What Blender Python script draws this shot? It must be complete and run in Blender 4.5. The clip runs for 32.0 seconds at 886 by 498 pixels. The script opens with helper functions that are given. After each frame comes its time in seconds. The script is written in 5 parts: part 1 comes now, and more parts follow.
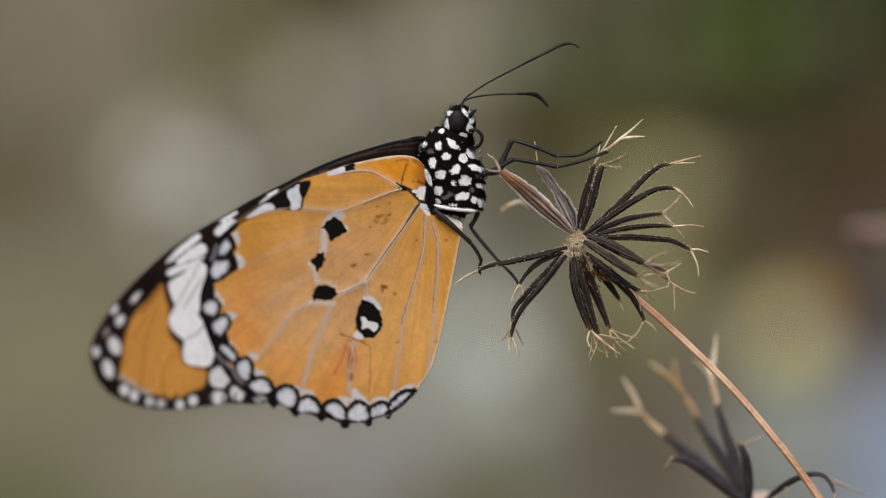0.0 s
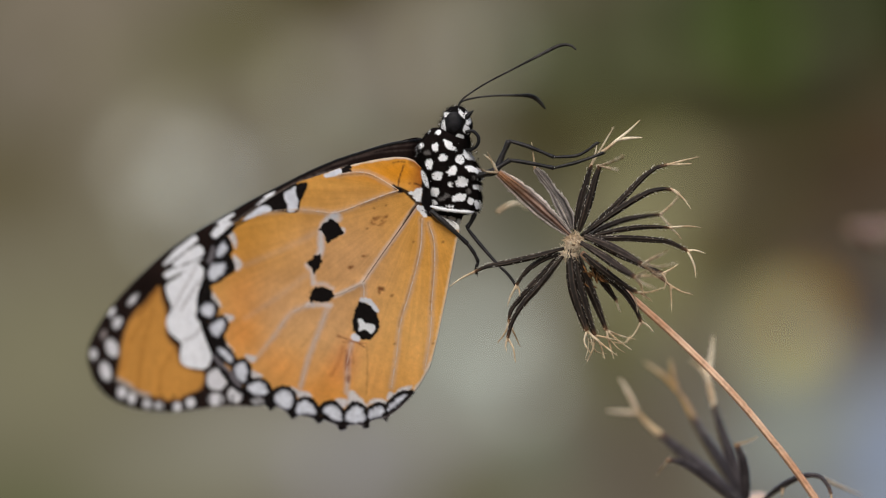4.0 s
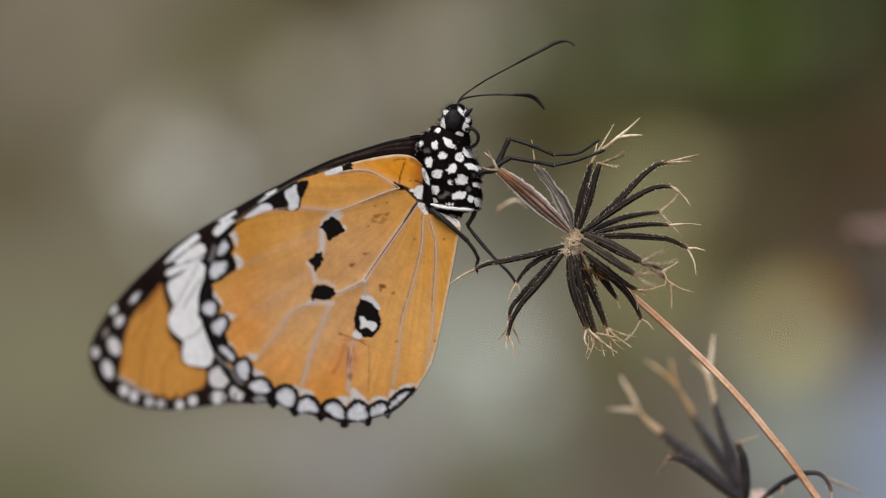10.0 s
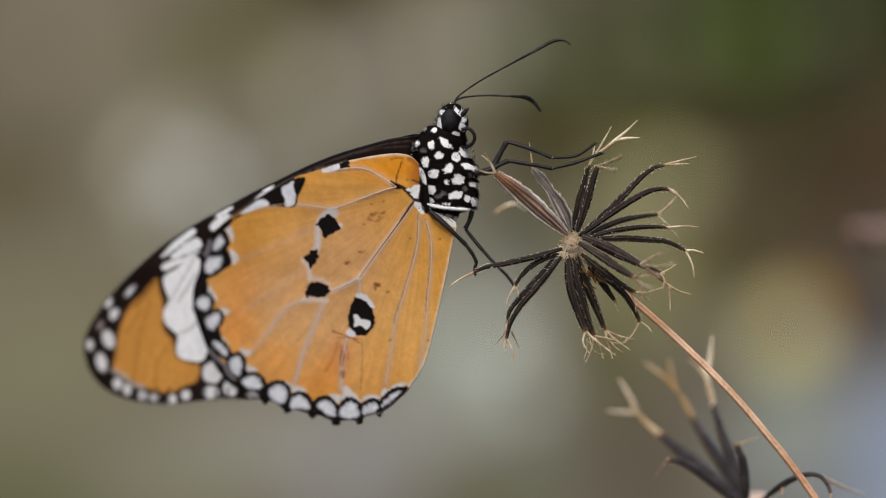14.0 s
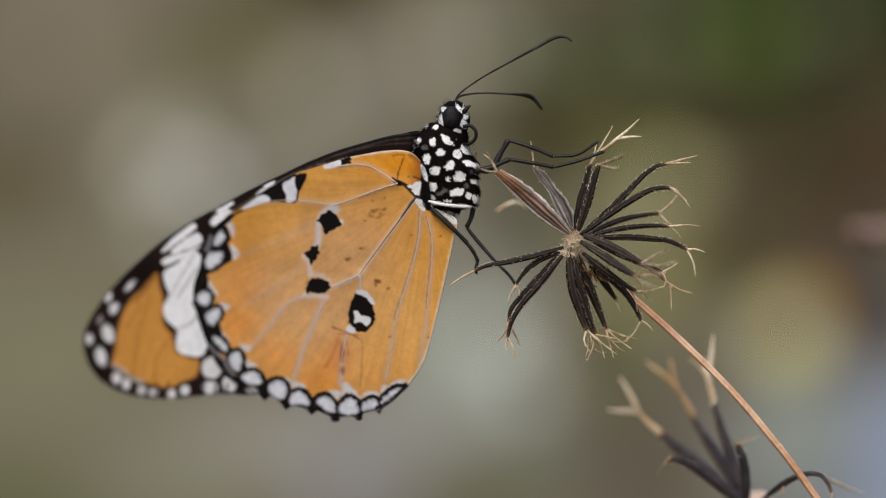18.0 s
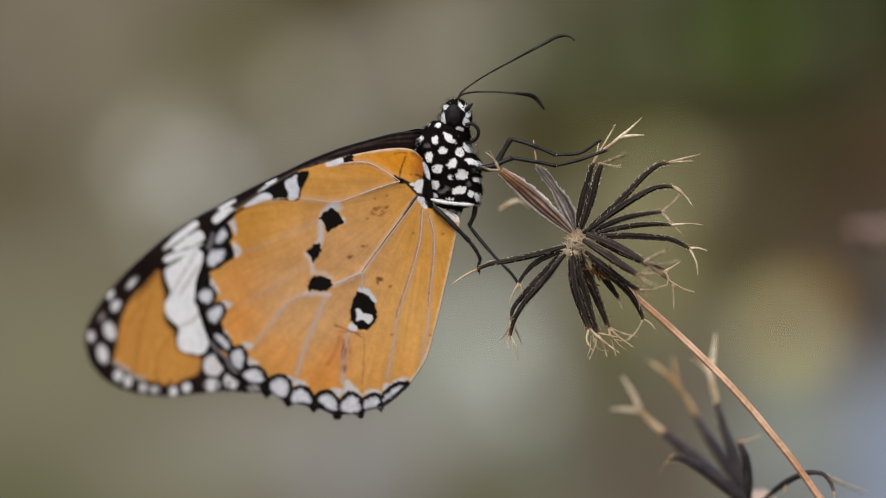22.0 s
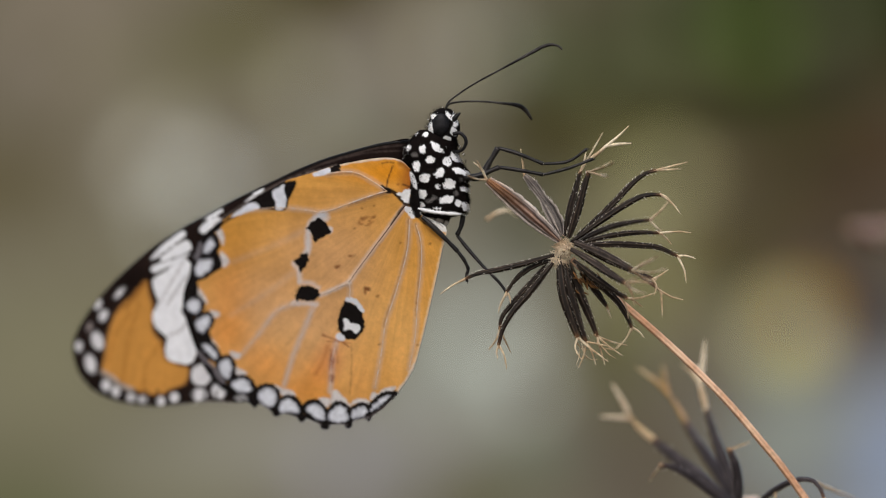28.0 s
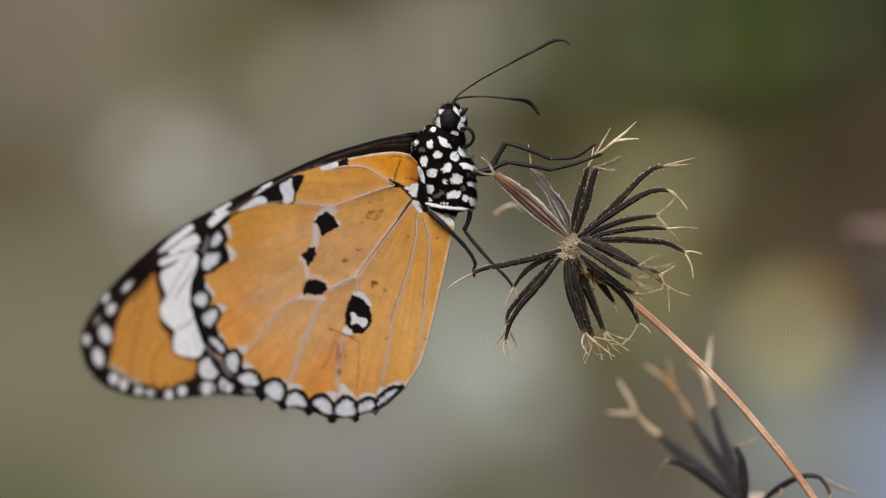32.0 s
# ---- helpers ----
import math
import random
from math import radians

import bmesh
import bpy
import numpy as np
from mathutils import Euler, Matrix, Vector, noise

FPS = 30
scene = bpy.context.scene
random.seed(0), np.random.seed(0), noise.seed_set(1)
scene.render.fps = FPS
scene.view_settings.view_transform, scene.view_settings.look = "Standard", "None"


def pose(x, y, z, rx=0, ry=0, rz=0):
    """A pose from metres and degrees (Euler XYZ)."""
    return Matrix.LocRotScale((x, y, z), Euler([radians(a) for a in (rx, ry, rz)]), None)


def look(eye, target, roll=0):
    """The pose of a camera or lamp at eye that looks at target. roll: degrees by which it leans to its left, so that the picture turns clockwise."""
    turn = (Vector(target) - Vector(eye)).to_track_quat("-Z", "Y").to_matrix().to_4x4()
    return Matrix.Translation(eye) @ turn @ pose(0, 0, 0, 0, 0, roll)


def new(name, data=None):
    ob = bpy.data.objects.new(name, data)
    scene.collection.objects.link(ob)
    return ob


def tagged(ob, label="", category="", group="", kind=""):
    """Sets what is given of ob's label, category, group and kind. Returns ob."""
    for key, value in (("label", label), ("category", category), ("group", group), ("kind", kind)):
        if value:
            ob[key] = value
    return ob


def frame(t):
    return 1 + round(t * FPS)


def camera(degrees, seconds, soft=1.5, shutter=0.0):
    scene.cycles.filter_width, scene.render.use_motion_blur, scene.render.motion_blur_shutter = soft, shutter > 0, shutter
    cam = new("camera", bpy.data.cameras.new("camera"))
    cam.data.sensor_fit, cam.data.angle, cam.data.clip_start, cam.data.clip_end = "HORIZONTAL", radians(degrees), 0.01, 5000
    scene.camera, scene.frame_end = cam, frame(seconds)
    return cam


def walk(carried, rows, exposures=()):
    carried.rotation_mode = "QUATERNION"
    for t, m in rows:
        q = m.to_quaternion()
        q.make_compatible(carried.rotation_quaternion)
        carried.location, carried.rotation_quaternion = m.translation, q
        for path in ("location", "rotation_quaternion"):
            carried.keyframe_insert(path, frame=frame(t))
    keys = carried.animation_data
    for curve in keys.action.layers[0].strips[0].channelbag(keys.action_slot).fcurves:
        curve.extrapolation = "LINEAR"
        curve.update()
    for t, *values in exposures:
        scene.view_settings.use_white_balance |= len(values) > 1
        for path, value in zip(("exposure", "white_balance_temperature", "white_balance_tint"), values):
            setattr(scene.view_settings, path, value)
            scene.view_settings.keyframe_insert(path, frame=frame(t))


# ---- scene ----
# One plan unit is 0.056 mm on the plane that the lens is focused on.
UNIT, FOCUS, EYE = 0.056e-3, 0.35757, (0.0, 0.0, 0.45)
cam = camera(14.0, 32.0, soft=1.1)
cam.data.dof.use_dof = True
cam.data.dof.focus_distance = FOCUS
cam.data.dof.aperture_fstop = 11.0
walk(cam, [(0.0, pose(*EYE, 90, 0, 0)), (32.0, pose(*EYE, 90, 0, 0))])

# ---- light: bright overcast, a wide soft sun behind the lens ----
world = bpy.data.worlds.new("sky")
scene.world = world
world.use_nodes = True
sky = world.node_tree.nodes.new("ShaderNodeTexSky")
sky.sky_type, sky.sun_disc = "NISHITA", False
sky.sun_elevation, sky.sun_rotation = radians(52), radians(196)
sky.dust_density = 4.0
world.node_tree.links.new(sky.outputs[0], world.node_tree.nodes["Background"].inputs[0])
world.node_tree.nodes["Background"].inputs[1].default_value = 0.10
sun_data = bpy.data.lights.new("sun", "SUN")
sun_data.energy, sun_data.angle, sun_data.color = 1.56, radians(25), (1.0, 0.97, 0.93)
sun = new("sun", sun_data)
sun.matrix_world = look((-0.4, -1.38, 2.25), (0, FOCUS, 0.45))
scene.view_settings.exposure = 0.0


# ---- materials ----
def material(name, colour, rough=0.6, vary=0.25, scale=3000.0, bump=0.3, stretch=(1, 1, 1), attribute="", second=None,
             glow=0.0, gloss=0.5):
    m = bpy.data.materials.new(name)
    m.use_nodes = True
    n, l = m.node_tree.nodes, m.node_tree.links
    p = n["Principled BSDF"]
    tc, mp = n.new("ShaderNodeTexCoord"), n.new("ShaderNodeMapping")
    mp.inputs["Scale"].default_value = stretch
    l.new(tc.outputs["Object"], mp.inputs["Vector"])
    fine, wide = n.new("ShaderNodeTexNoise"), n.new("ShaderNodeTexNoise")
    fine.inputs["Scale"].default_value, wide.inputs["Scale"].default_value = scale, scale / 7
    fine.inputs["Detail"].default_value, wide.inputs["Detail"].default_value = 4, 2
    for t in (fine, wide):
        l.new(mp.outputs[0], t.inputs["Vector"])
    both = n.new("ShaderNodeMath")
    both.operation = "ADD"
    l.new(fine.outputs[0], both.inputs[0])
    l.new(wide.outputs[0], both.inputs[1])
    ramp = n.new("ShaderNodeMapRange")
    ramp.inputs["From Min"].default_value, ramp.inputs["From Max"].default_value = 0.65, 1.35
    ramp.inputs["To Min"].default_value, ramp.inputs["To Max"].default_value = 1 - vary, 1 + vary
    l.new(both.outputs[0], ramp.inputs[0])
    if attribute:
        base = n.new("ShaderNodeAttribute")
        base.attribute_name = attribute
        source = base.outputs["Color"]
    else:
        mix = n.new("ShaderNodeMix")
        mix.data_type = "RGBA"
        mix.inputs["A"].default_value = (*colour, 1)
        mix.inputs["B"].default_value = (*(second or colour), 1)
        hard = n.new("ShaderNodeMapRange")
        hard.inputs["From Min"].default_value, hard.inputs["From Max"].default_value = 0.4, 0.6
        l.new(wide.outputs[0], hard.inputs[0])
        l.new(hard.outputs[0], mix.inputs["Factor"])
        source = mix.outputs["Result"]
    times = n.new("ShaderNodeVectorMath")
    times.operation = "SCALE"
    l.new(source, times.inputs[0])
    l.new(ramp.outputs[0], times.inputs["Scale"])
    l.new(times.outputs[0], p.inputs["Base Color"])
    p.inputs["Roughness"].default_value = rough
    p.inputs["Specular IOR Level"].default_value = gloss
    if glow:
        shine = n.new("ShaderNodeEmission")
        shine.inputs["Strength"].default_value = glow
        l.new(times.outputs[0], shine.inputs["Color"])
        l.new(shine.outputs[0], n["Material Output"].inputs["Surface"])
    if bump:
        b = n.new("ShaderNodeBump")
        b.inputs["Strength"].default_value, b.inputs["Distance"].default_value = bump, 0.03e-3
        l.new(fine.outputs[0], b.inputs["Height"])
        l.new(b.outputs[0], p.inputs["Normal"])
    return m


WING = material("wing_scales", None, 0.8, 0.10, 9000, 0.5, attribute="pigment", gloss=0.07)
BODY = material("body_scales", None, 0.9, 0.12, 9000, 0.45, attribute="pigment", gloss=0.05)
FUR = material("black_fur", (0.006, 0.0045, 0.004), 0.85, 0.3, 6000, 0.2, gloss=0.1)
VEIN = material("pale_vein", (0.70, 0.58, 0.50), 0.75, 0.25, 9000, 0.3, second=(0.56, 0.36, 0.22), gloss=0.15)
VEIN_DARK = material("dark_vein", (0.05, 0.022, 0.014), 0.85, 0.5, 6000, 0.3, gloss=0.08)
CHITIN = material("black_chitin", (0.008, 0.0075, 0.008), 0.45, 0.3, 6000, 0.4, gloss=0.25)
ANTENNA = material("antenna_chitin", (0.013, 0.011, 0.010), 0.55, 0.5, 5000, 0.5, second=(0.05, 0.046, 0.042), gloss=0.25)
LEG = material("leg_chitin", (0.010, 0.009, 0.009), 0.42, 0.5, 5000, 0.6, second=(0.022, 0.019, 0.018), gloss=0.3)
FRINGE = material("pale_fringe", (0.46, 0.41, 0.37), 0.85, 0.3, 5000, 0.3, second=(0.62, 0.58, 0.55), gloss=0.1)
WHITE = material("white_scales", (0.90, 0.90, 0.91), 0.8, 0.1, 6000, 0.5)
EYE_GLOSS = material("eye_facets", (0.005, 0.005, 0.006), 0.55, 0.6, 7000, 1.0, second=(0.016, 0.015, 0.017), gloss=0.2)
SEED_SKIN = material("seed_skin", None, 0.6, 0.4, 6000, 1.0, attribute="pigment", gloss=0.2)
# groove and ridge colours of the seeds
ACHENE = ((0.012, 0.0082, 0.0062), (0.085, 0.060, 0.042))
ACHENE_OLD = ((0.12, 0.065, 0.045), (0.26, 0.16, 0.11))
# out-of-focus seeds: lighter, with their bluish sheen mixed into the colour
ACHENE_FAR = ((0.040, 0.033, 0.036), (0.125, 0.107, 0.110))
ACHENE_GREY = ((0.032, 0.024, 0.020), (0.115, 0.088, 0.070))
HUSK_SKIN = material("husk_skin", None, 0.75, 0.35, 4000, 0.8, attribute="pigment", gloss=0.2)
BRISTLE = material("pale_bristle", (0.62, 0.57, 0.50), 0.7, 0.2, 3000, 0.2)
AWN = material("straw_awn", (0.60, 0.43, 0.26), 0.75, 0.4, 3500, 0.6, second=(0.76, 0.65, 0.47), gloss=0.2)
CHAFF_FIBRE = material("tan_chaff", (0.58, 0.41, 0.25), 0.75, 0.3, 2500, 0.4, second=(0.74, 0.62, 0.46), gloss=0.2)
AWN_ROOT = material("tawny_awn_root", (0.44, 0.27, 0.15), 0.7, 0.35, 2500, 0.5, second=(0.56, 0.42, 0.28), gloss=0.2)
AWN_PALE = material("tawny_awn", (0.58, 0.36, 0.20), 0.7, 0.3, 2500, 0.4, second=(0.60, 0.46, 0.32), gloss=0.25)
AWN_LIGHT = material("light_straw_awn", (0.76, 0.57, 0.37), 0.7, 0.35, 2500, 0.5, second=(0.86, 0.74, 0.56), gloss=0.25)
AWN_TAN = material("orange_tan_awn", (0.62, 0.39, 0.17), 0.7, 0.35, 2500, 0.5, second=(0.72, 0.54, 0.32), gloss=0.25)
AWN_BROWN = material("brown_awn", (0.30, 0.17, 0.075), 0.7, 0.35, 2500, 0.5, second=(0.46, 0.30, 0.15), gloss=0.25)
PITH = material("pale_pith", (0.74, 0.60, 0.51), 0.8, 0.3, 1800, 0.6, second=(0.62, 0.46, 0.38), gloss=0.2)
SCRAP = material("tawny_scrap", (0.24, 0.11, 0.035), 0.8, 0.4, 2500, 0.5, second=(0.10, 0.05, 0.02), gloss=0.2)
CHAFF = material("straw_receptacle", (0.50, 0.38, 0.25), 0.8, 0.4, 2500, 0.8, second=(0.28, 0.17, 0.09))
STALK = material("dry_pink_stalk", (0.78, 0.43, 0.26), 0.65, 0.25, 2200, 0.6, second=(0.90, 0.60, 0.41), gloss=0.25)
STEM_BROWN = material("brown_stem", (0.20, 0.15, 0.12), 0.8, 0.3, 2000, 0.4, second=(0.07, 0.055, 0.035))
PETAL = material("pinkish_petal", (0.40, 0.28, 0.235), 0.8, 0.3, 2000, 0.4, second=(0.30, 0.21, 0.175))
# the distance sheet shines with its own painted colours, whatever the sun does
DISTANCE = material("painted_distance_glow", None, 1.0, 0.03, 6, 0, attribute="pigment", glow=1.0)
SOIL = material("dry_soil", (0.16, 0.12, 0.08), 0.9, 0.4, 40, 0, second=(0.12, 0.11, 0.06))


# ---- building helpers ----
def P(u, v, d=0.0):
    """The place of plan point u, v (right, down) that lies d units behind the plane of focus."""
    s = (FOCUS + d * UNIT) / FOCUS
    return Vector(((u - 784) * UNIT * s, FOCUS + d * UNIT, EYE[2] - (v - 441) * UNIT * s))


def origin(ob):
    return ob.matrix_basis.translation + (origin(ob.parent) if ob.parent else Vector())


def hang(ob, parent, at=None):
    ob.parent = parent
    if at is not None:
        ob.location = at - origin(parent)
    return ob


def root(name, at, label, category, group=""):
    ob = new(name)
    ob.empty_display_size = 0.002
    ob.location = at
    return tagged(ob, label, category, group)


def part(name, bm, mat, parent, label="", pivot=None, smooth=True):
    """Links a bmesh, drawn in world places, as one mesh under its thing."""
    at = pivot if pivot is not None else origin(parent)
    bmesh.ops.translate(bm, vec=-at, verts=bm.verts)
    me = bpy.data.meshes.new(name)
    bm.to_mesh(me)
    bm.free()
    me.materials.append(mat)
    if smooth:
        me.shade_smooth()
    ob = hang(new(name, me), parent, pivot)
    return tagged(ob, label)


def sheet(name, co, faces, mat, parent, colours=None, label="", smooth=True, pivot=None):
    """Links a mesh from computed arrays of world places, faces and pigment."""
    me = bpy.data.meshes.new(name)
    co = np.asarray(co, float) - np.array(pivot if pivot is not None else origin(parent) if parent else (0, 0, 0))
    me.from_pydata(co.tolist(), [], faces)
    if colours is not None:
        layer = me.color_attributes.new("pigment", "FLOAT_COLOR", "POINT")
        layer.data.foreach_set("color", np.c_[colours, np.ones(len(colours))].astype(np.float32).ravel())
    me.materials.append(mat)
    if smooth:
        me.shade_smooth()
    ob = new(name, me)
    if parent:
        hang(ob, parent, pivot)
    return tagged(ob, label)


def spline(points, step=4.0, closed=False):
    """Catmull-Rom through plan points (any dimension), resampled about every step."""
    p = [np.array(q, float) for q in points]
    n = len(p)
    out = []
    for i in range(n if closed else n - 1):
        if closed:
            a, b, c, d = p[i - 1], p[i], p[(i + 1) % n], p[(i + 2) % n]
        else:
            b, c = p[i], p[i + 1]
            a = p[i - 1] if i else 2 * b - c
            d = p[i + 2] if i + 2 < n else 2 * c - b
        k = max(2, int(np.linalg.norm(c - b) / step))
        for t in np.arange(k) / k:
            out.append(0.5 * (2 * b + (c - a) * t + (2 * a - 5 * b + 4 * c - d) * t * t + (3 * b - a - 3 * c + d) * t ** 3))
    if not closed:
        out.append(p[-1])
    return np.array(out)


def tube(bm, path, radii, seg=8, ribs=0.0, count=4, flat=1.0):
    """A closed tube through world places; radii in metres, one per place or (start, ..., end) spread evenly."""
    path = [Vector(q) for q in path]
    n = len(path)
    radii = np.interp(np.linspace(0, 1, n), np.linspace(0, 1, len(radii)), radii)
    rings = []
    side = Vector((0.0, 1.0, 0.0))
    for i, q in enumerate(path):
        way = (path[min(i + 1, n - 1)] - path[max(i - 1, 0)]).normalized()
        side = (side - way * side.dot(way)).normalized()
        up = way.cross(side)
        ring = []
        for j in range(seg):
            a = 2 * math.pi * j / seg
            r = radii[i] * (1 + ribs * math.cos(count * a))
            ring.append(bm.verts.new(q + side * (math.cos(a) * r * flat) + up * (math.sin(a) * r)))
        rings.append(ring)
    for r, s in zip(rings, rings[1:]):
        for j in range(seg):
            bm.faces.new((r[j], r[(j + 1) % seg], s[(j + 1) % seg], s[j]))
    bm.faces.new(rings[0][::-1])
    bm.faces.new(rings[-1])
    return bm


def ball(bm, at, radii, turn=0.0, seg=24):
    m = Matrix.Translation(at) @ pose(0, 0, 0, 0, turn, 0) @ Matrix.Diagonal((*radii, 1))
    bmesh.ops.create_uvsphere(bm, u_segments=seg, v_segments=seg // 2, radius=1, matrix=m)
    return bm


def cone(bm, at, way, length, radius):
    """A three-sided hair."""
    way = way.normalized()
    side = way.orthogonal().normalized()
    up = way.cross(side)
    ring = [bm.verts.new(at + (side * math.cos(a) + up * math.sin(a)) * radius) for a in (0, 2.094, 4.189)]
    tip = bm.verts.new(at + way * length)
    for j in range(3):
        bm.faces.new((ring[j], ring[(j + 1) % 3], tip))


# ---- pigment painting on arrays of plan points ----
def grain(u, v, size, seed):
    """Smooth value noise, 0 to 1, with cells of the given size."""
    table = np.random.RandomState(seed).rand(257, 257)
    x, y = np.asarray(u) / size + 31.7, np.asarray(v) / size + 17.3
    i, j = np.floor(x).astype(int), np.floor(y).astype(int)
    f, g = x - i, y - j
    f, g = f * f * (3 - 2 * f), g * g * (3 - 2 * g)
    i, j = i % 256, j % 256
    return (table[i, j] * (1 - f) + table[i + 1, j] * f) * (1 - g) + (table[i, j + 1] * (1 - f) + table[i + 1, j + 1] * f) * g


def near(u, v, pts, closed=False):
    """Distance to a polyline."""
    pts = np.array(pts, float)
    best = np.full(len(u), 1e9)
    for a, b in zip(pts, np.roll(pts, -1, 0) if closed else pts[1:]):
        d = b - a
        t = np.clip(((u - a[0]) * d[0] + (v - a[1]) * d[1]) / max(d @ d, 1e-9), 0, 1)
        best = np.minimum(best, np.hypot(u - a[0] - t * d[0], v - a[1] - t * d[1]))
    return best


def inside(u, v, pts):
    pts = np.array(pts, float)
    odd = np.zeros(len(u), bool)
    for a, b in zip(pts, np.roll(pts, -1, 0)):
        if a[1] != b[1]:
            odd ^= ((a[1] > v) != (b[1] > v)) & (u < (b[0] - a[0]) * (v - a[1]) / (b[1] - a[1]) + a[0])
    return odd


class Pigment:
    def __init__(self, u, v, colour, jag=1.6):
        self.u, self.v, self.c = u, v, np.tile(np.array(colour, float), (len(u), 1))
        self.jag = (grain(u, v, 3.2, 5) - 0.5) * jag + (grain(u, v, 8, 6) - 0.5) * jag * 0.8

    def lay(self, depth, colour, soft=1.2, power=1.0):
        m = np.clip((depth + self.jag) / soft + 0.5, 0, 1)[:, None] * power
        self.c = self.c * (1 - m) + np.array(colour, float) * m

    def patch(self, pts, colour, soft=1.2, power=1.0, round_off=True, grow=0.0, ragged=0.0):
        q = spline(pts, 3, True) if round_off else pts
        d = near(self.u, self.v, q, True)
        self.lay(np.where(inside(self.u, self.v, q), d, -d) + grow + ragged * (grain(self.u, self.v, 4, 9) - 0.5), colour, soft, power)

    def spot(self, x, y, rx, ry, colour, turn=0.0, soft=1.2, power=1.0):
        c, s = math.cos(radians(turn)), math.sin(radians(turn))
        a, b = (self.u - x) * c + (self.v - y) * s, -(self.u - x) * s + (self.v - y) * c
        self.lay((1 - np.hypot(a / rx, b / ry)) * min(rx, ry), colour, soft, power)

    def line(self, pts, width, colour, soft=1.2, power=1.0, end=None):
        q = spline(pts, 5)
        if end is None:
            d = width / 2 - near(self.u, self.v, q)
        else:
            d = np.full(len(self.u), -1e9)
            for i in range(len(q) - 1):
                w = width + (end - width) * i / (len(q) - 1)
                d = np.maximum(d, w / 2 - near(self.u, self.v, q[i:i + 2]))
        self.lay(d, colour, soft, power)


BLACK, SCALE_WHITE, ORANGE, ROSE = (0.008, 0.006, 0.0057), (0.70, 0.72, 0.79), (0.635, 0.31, 0.066), (0.70, 0.40, 0.20)
HALO = (0.66, 0.67, 0.72)
LILAC, DEEP = (0.53, 0.42, 0.37), (0.62, 0.25, 0.018)


def lattice(outline, step):
    """A fine net of plan points within an outline; the rim points are drawn on to it."""
    lo, hi = outline.min(0) - 2 * step, outline.max(0) + 2 * step
    us, vs = np.arange(lo[0], hi[0], step), np.arange(lo[1], hi[1], step)
    gu, gv = np.meshgrid(us, vs, indexing="ij")
    u, v = gu.ravel(), gv.ravel()
    ins = inside(u, v, outline).reshape(gu.shape)
    cell = ins[:-1, :-1].astype(int) + ins[1:, :-1] + ins[:-1, 1:] + ins[1:, 1:]
    keep = cell >= 2
    a = np.arange(len(u)).reshape(gu.shape)
    i, j = np.nonzero(keep)
    quads = np.stack([a[i, j], a[i, j + 1], a[i + 1, j + 1], a[i + 1, j]], 1)
    used, quads = np.unique(quads, return_inverse=True)
    quads = quads.reshape(-1, 4)
    u, v, ins = u[used].copy(), v[used].copy(), ins.ravel()[used]
    count = np.bincount(quads.ravel(), minlength=len(u))
    rim = np.nonzero((count < 4) | ~ins)[0]
    for r in rim:
        p = np.array((u[r], v[r]))
        d = np.roll(outline, -1, 0) - outline
        t = np.clip(((p - outline) * d).sum(1) / np.maximum((d * d).sum(1), 1e-9), 0, 1)
        q = outline + d * t[:, None]
        u[r], v[r] = q[np.argmin(((q - p) ** 2).sum(1))]
    return u, v, quads.tolist()


def lift(u, v, d):
    s = (FOCUS + d * UNIT) / FOCUS
    return np.stack([(u - 784) * UNIT * s, FOCUS + d * UNIT, EYE[2] - (v - 441) * UNIT * s], 1)


# ---- the setting: ground and the painted, glowing distance ----
ground_mesh = bpy.data.meshes.new("ground")
ground_mesh.from_pydata([(-400, -400, 0), (400, -400, 0), (400, 400, 0), (-400, 400, 0)], [], [(0, 1, 2, 3)])
ground_mesh.materials.append(SOIL)
tagged(new("ground", ground_mesh), "dry bare brown soil under the plants", "ground", kind="structure")


def srgb(r, g, b):
    return np.array([((q / 255 + 0.055) / 1.055) ** 2.4 for q in (r, g, b)])


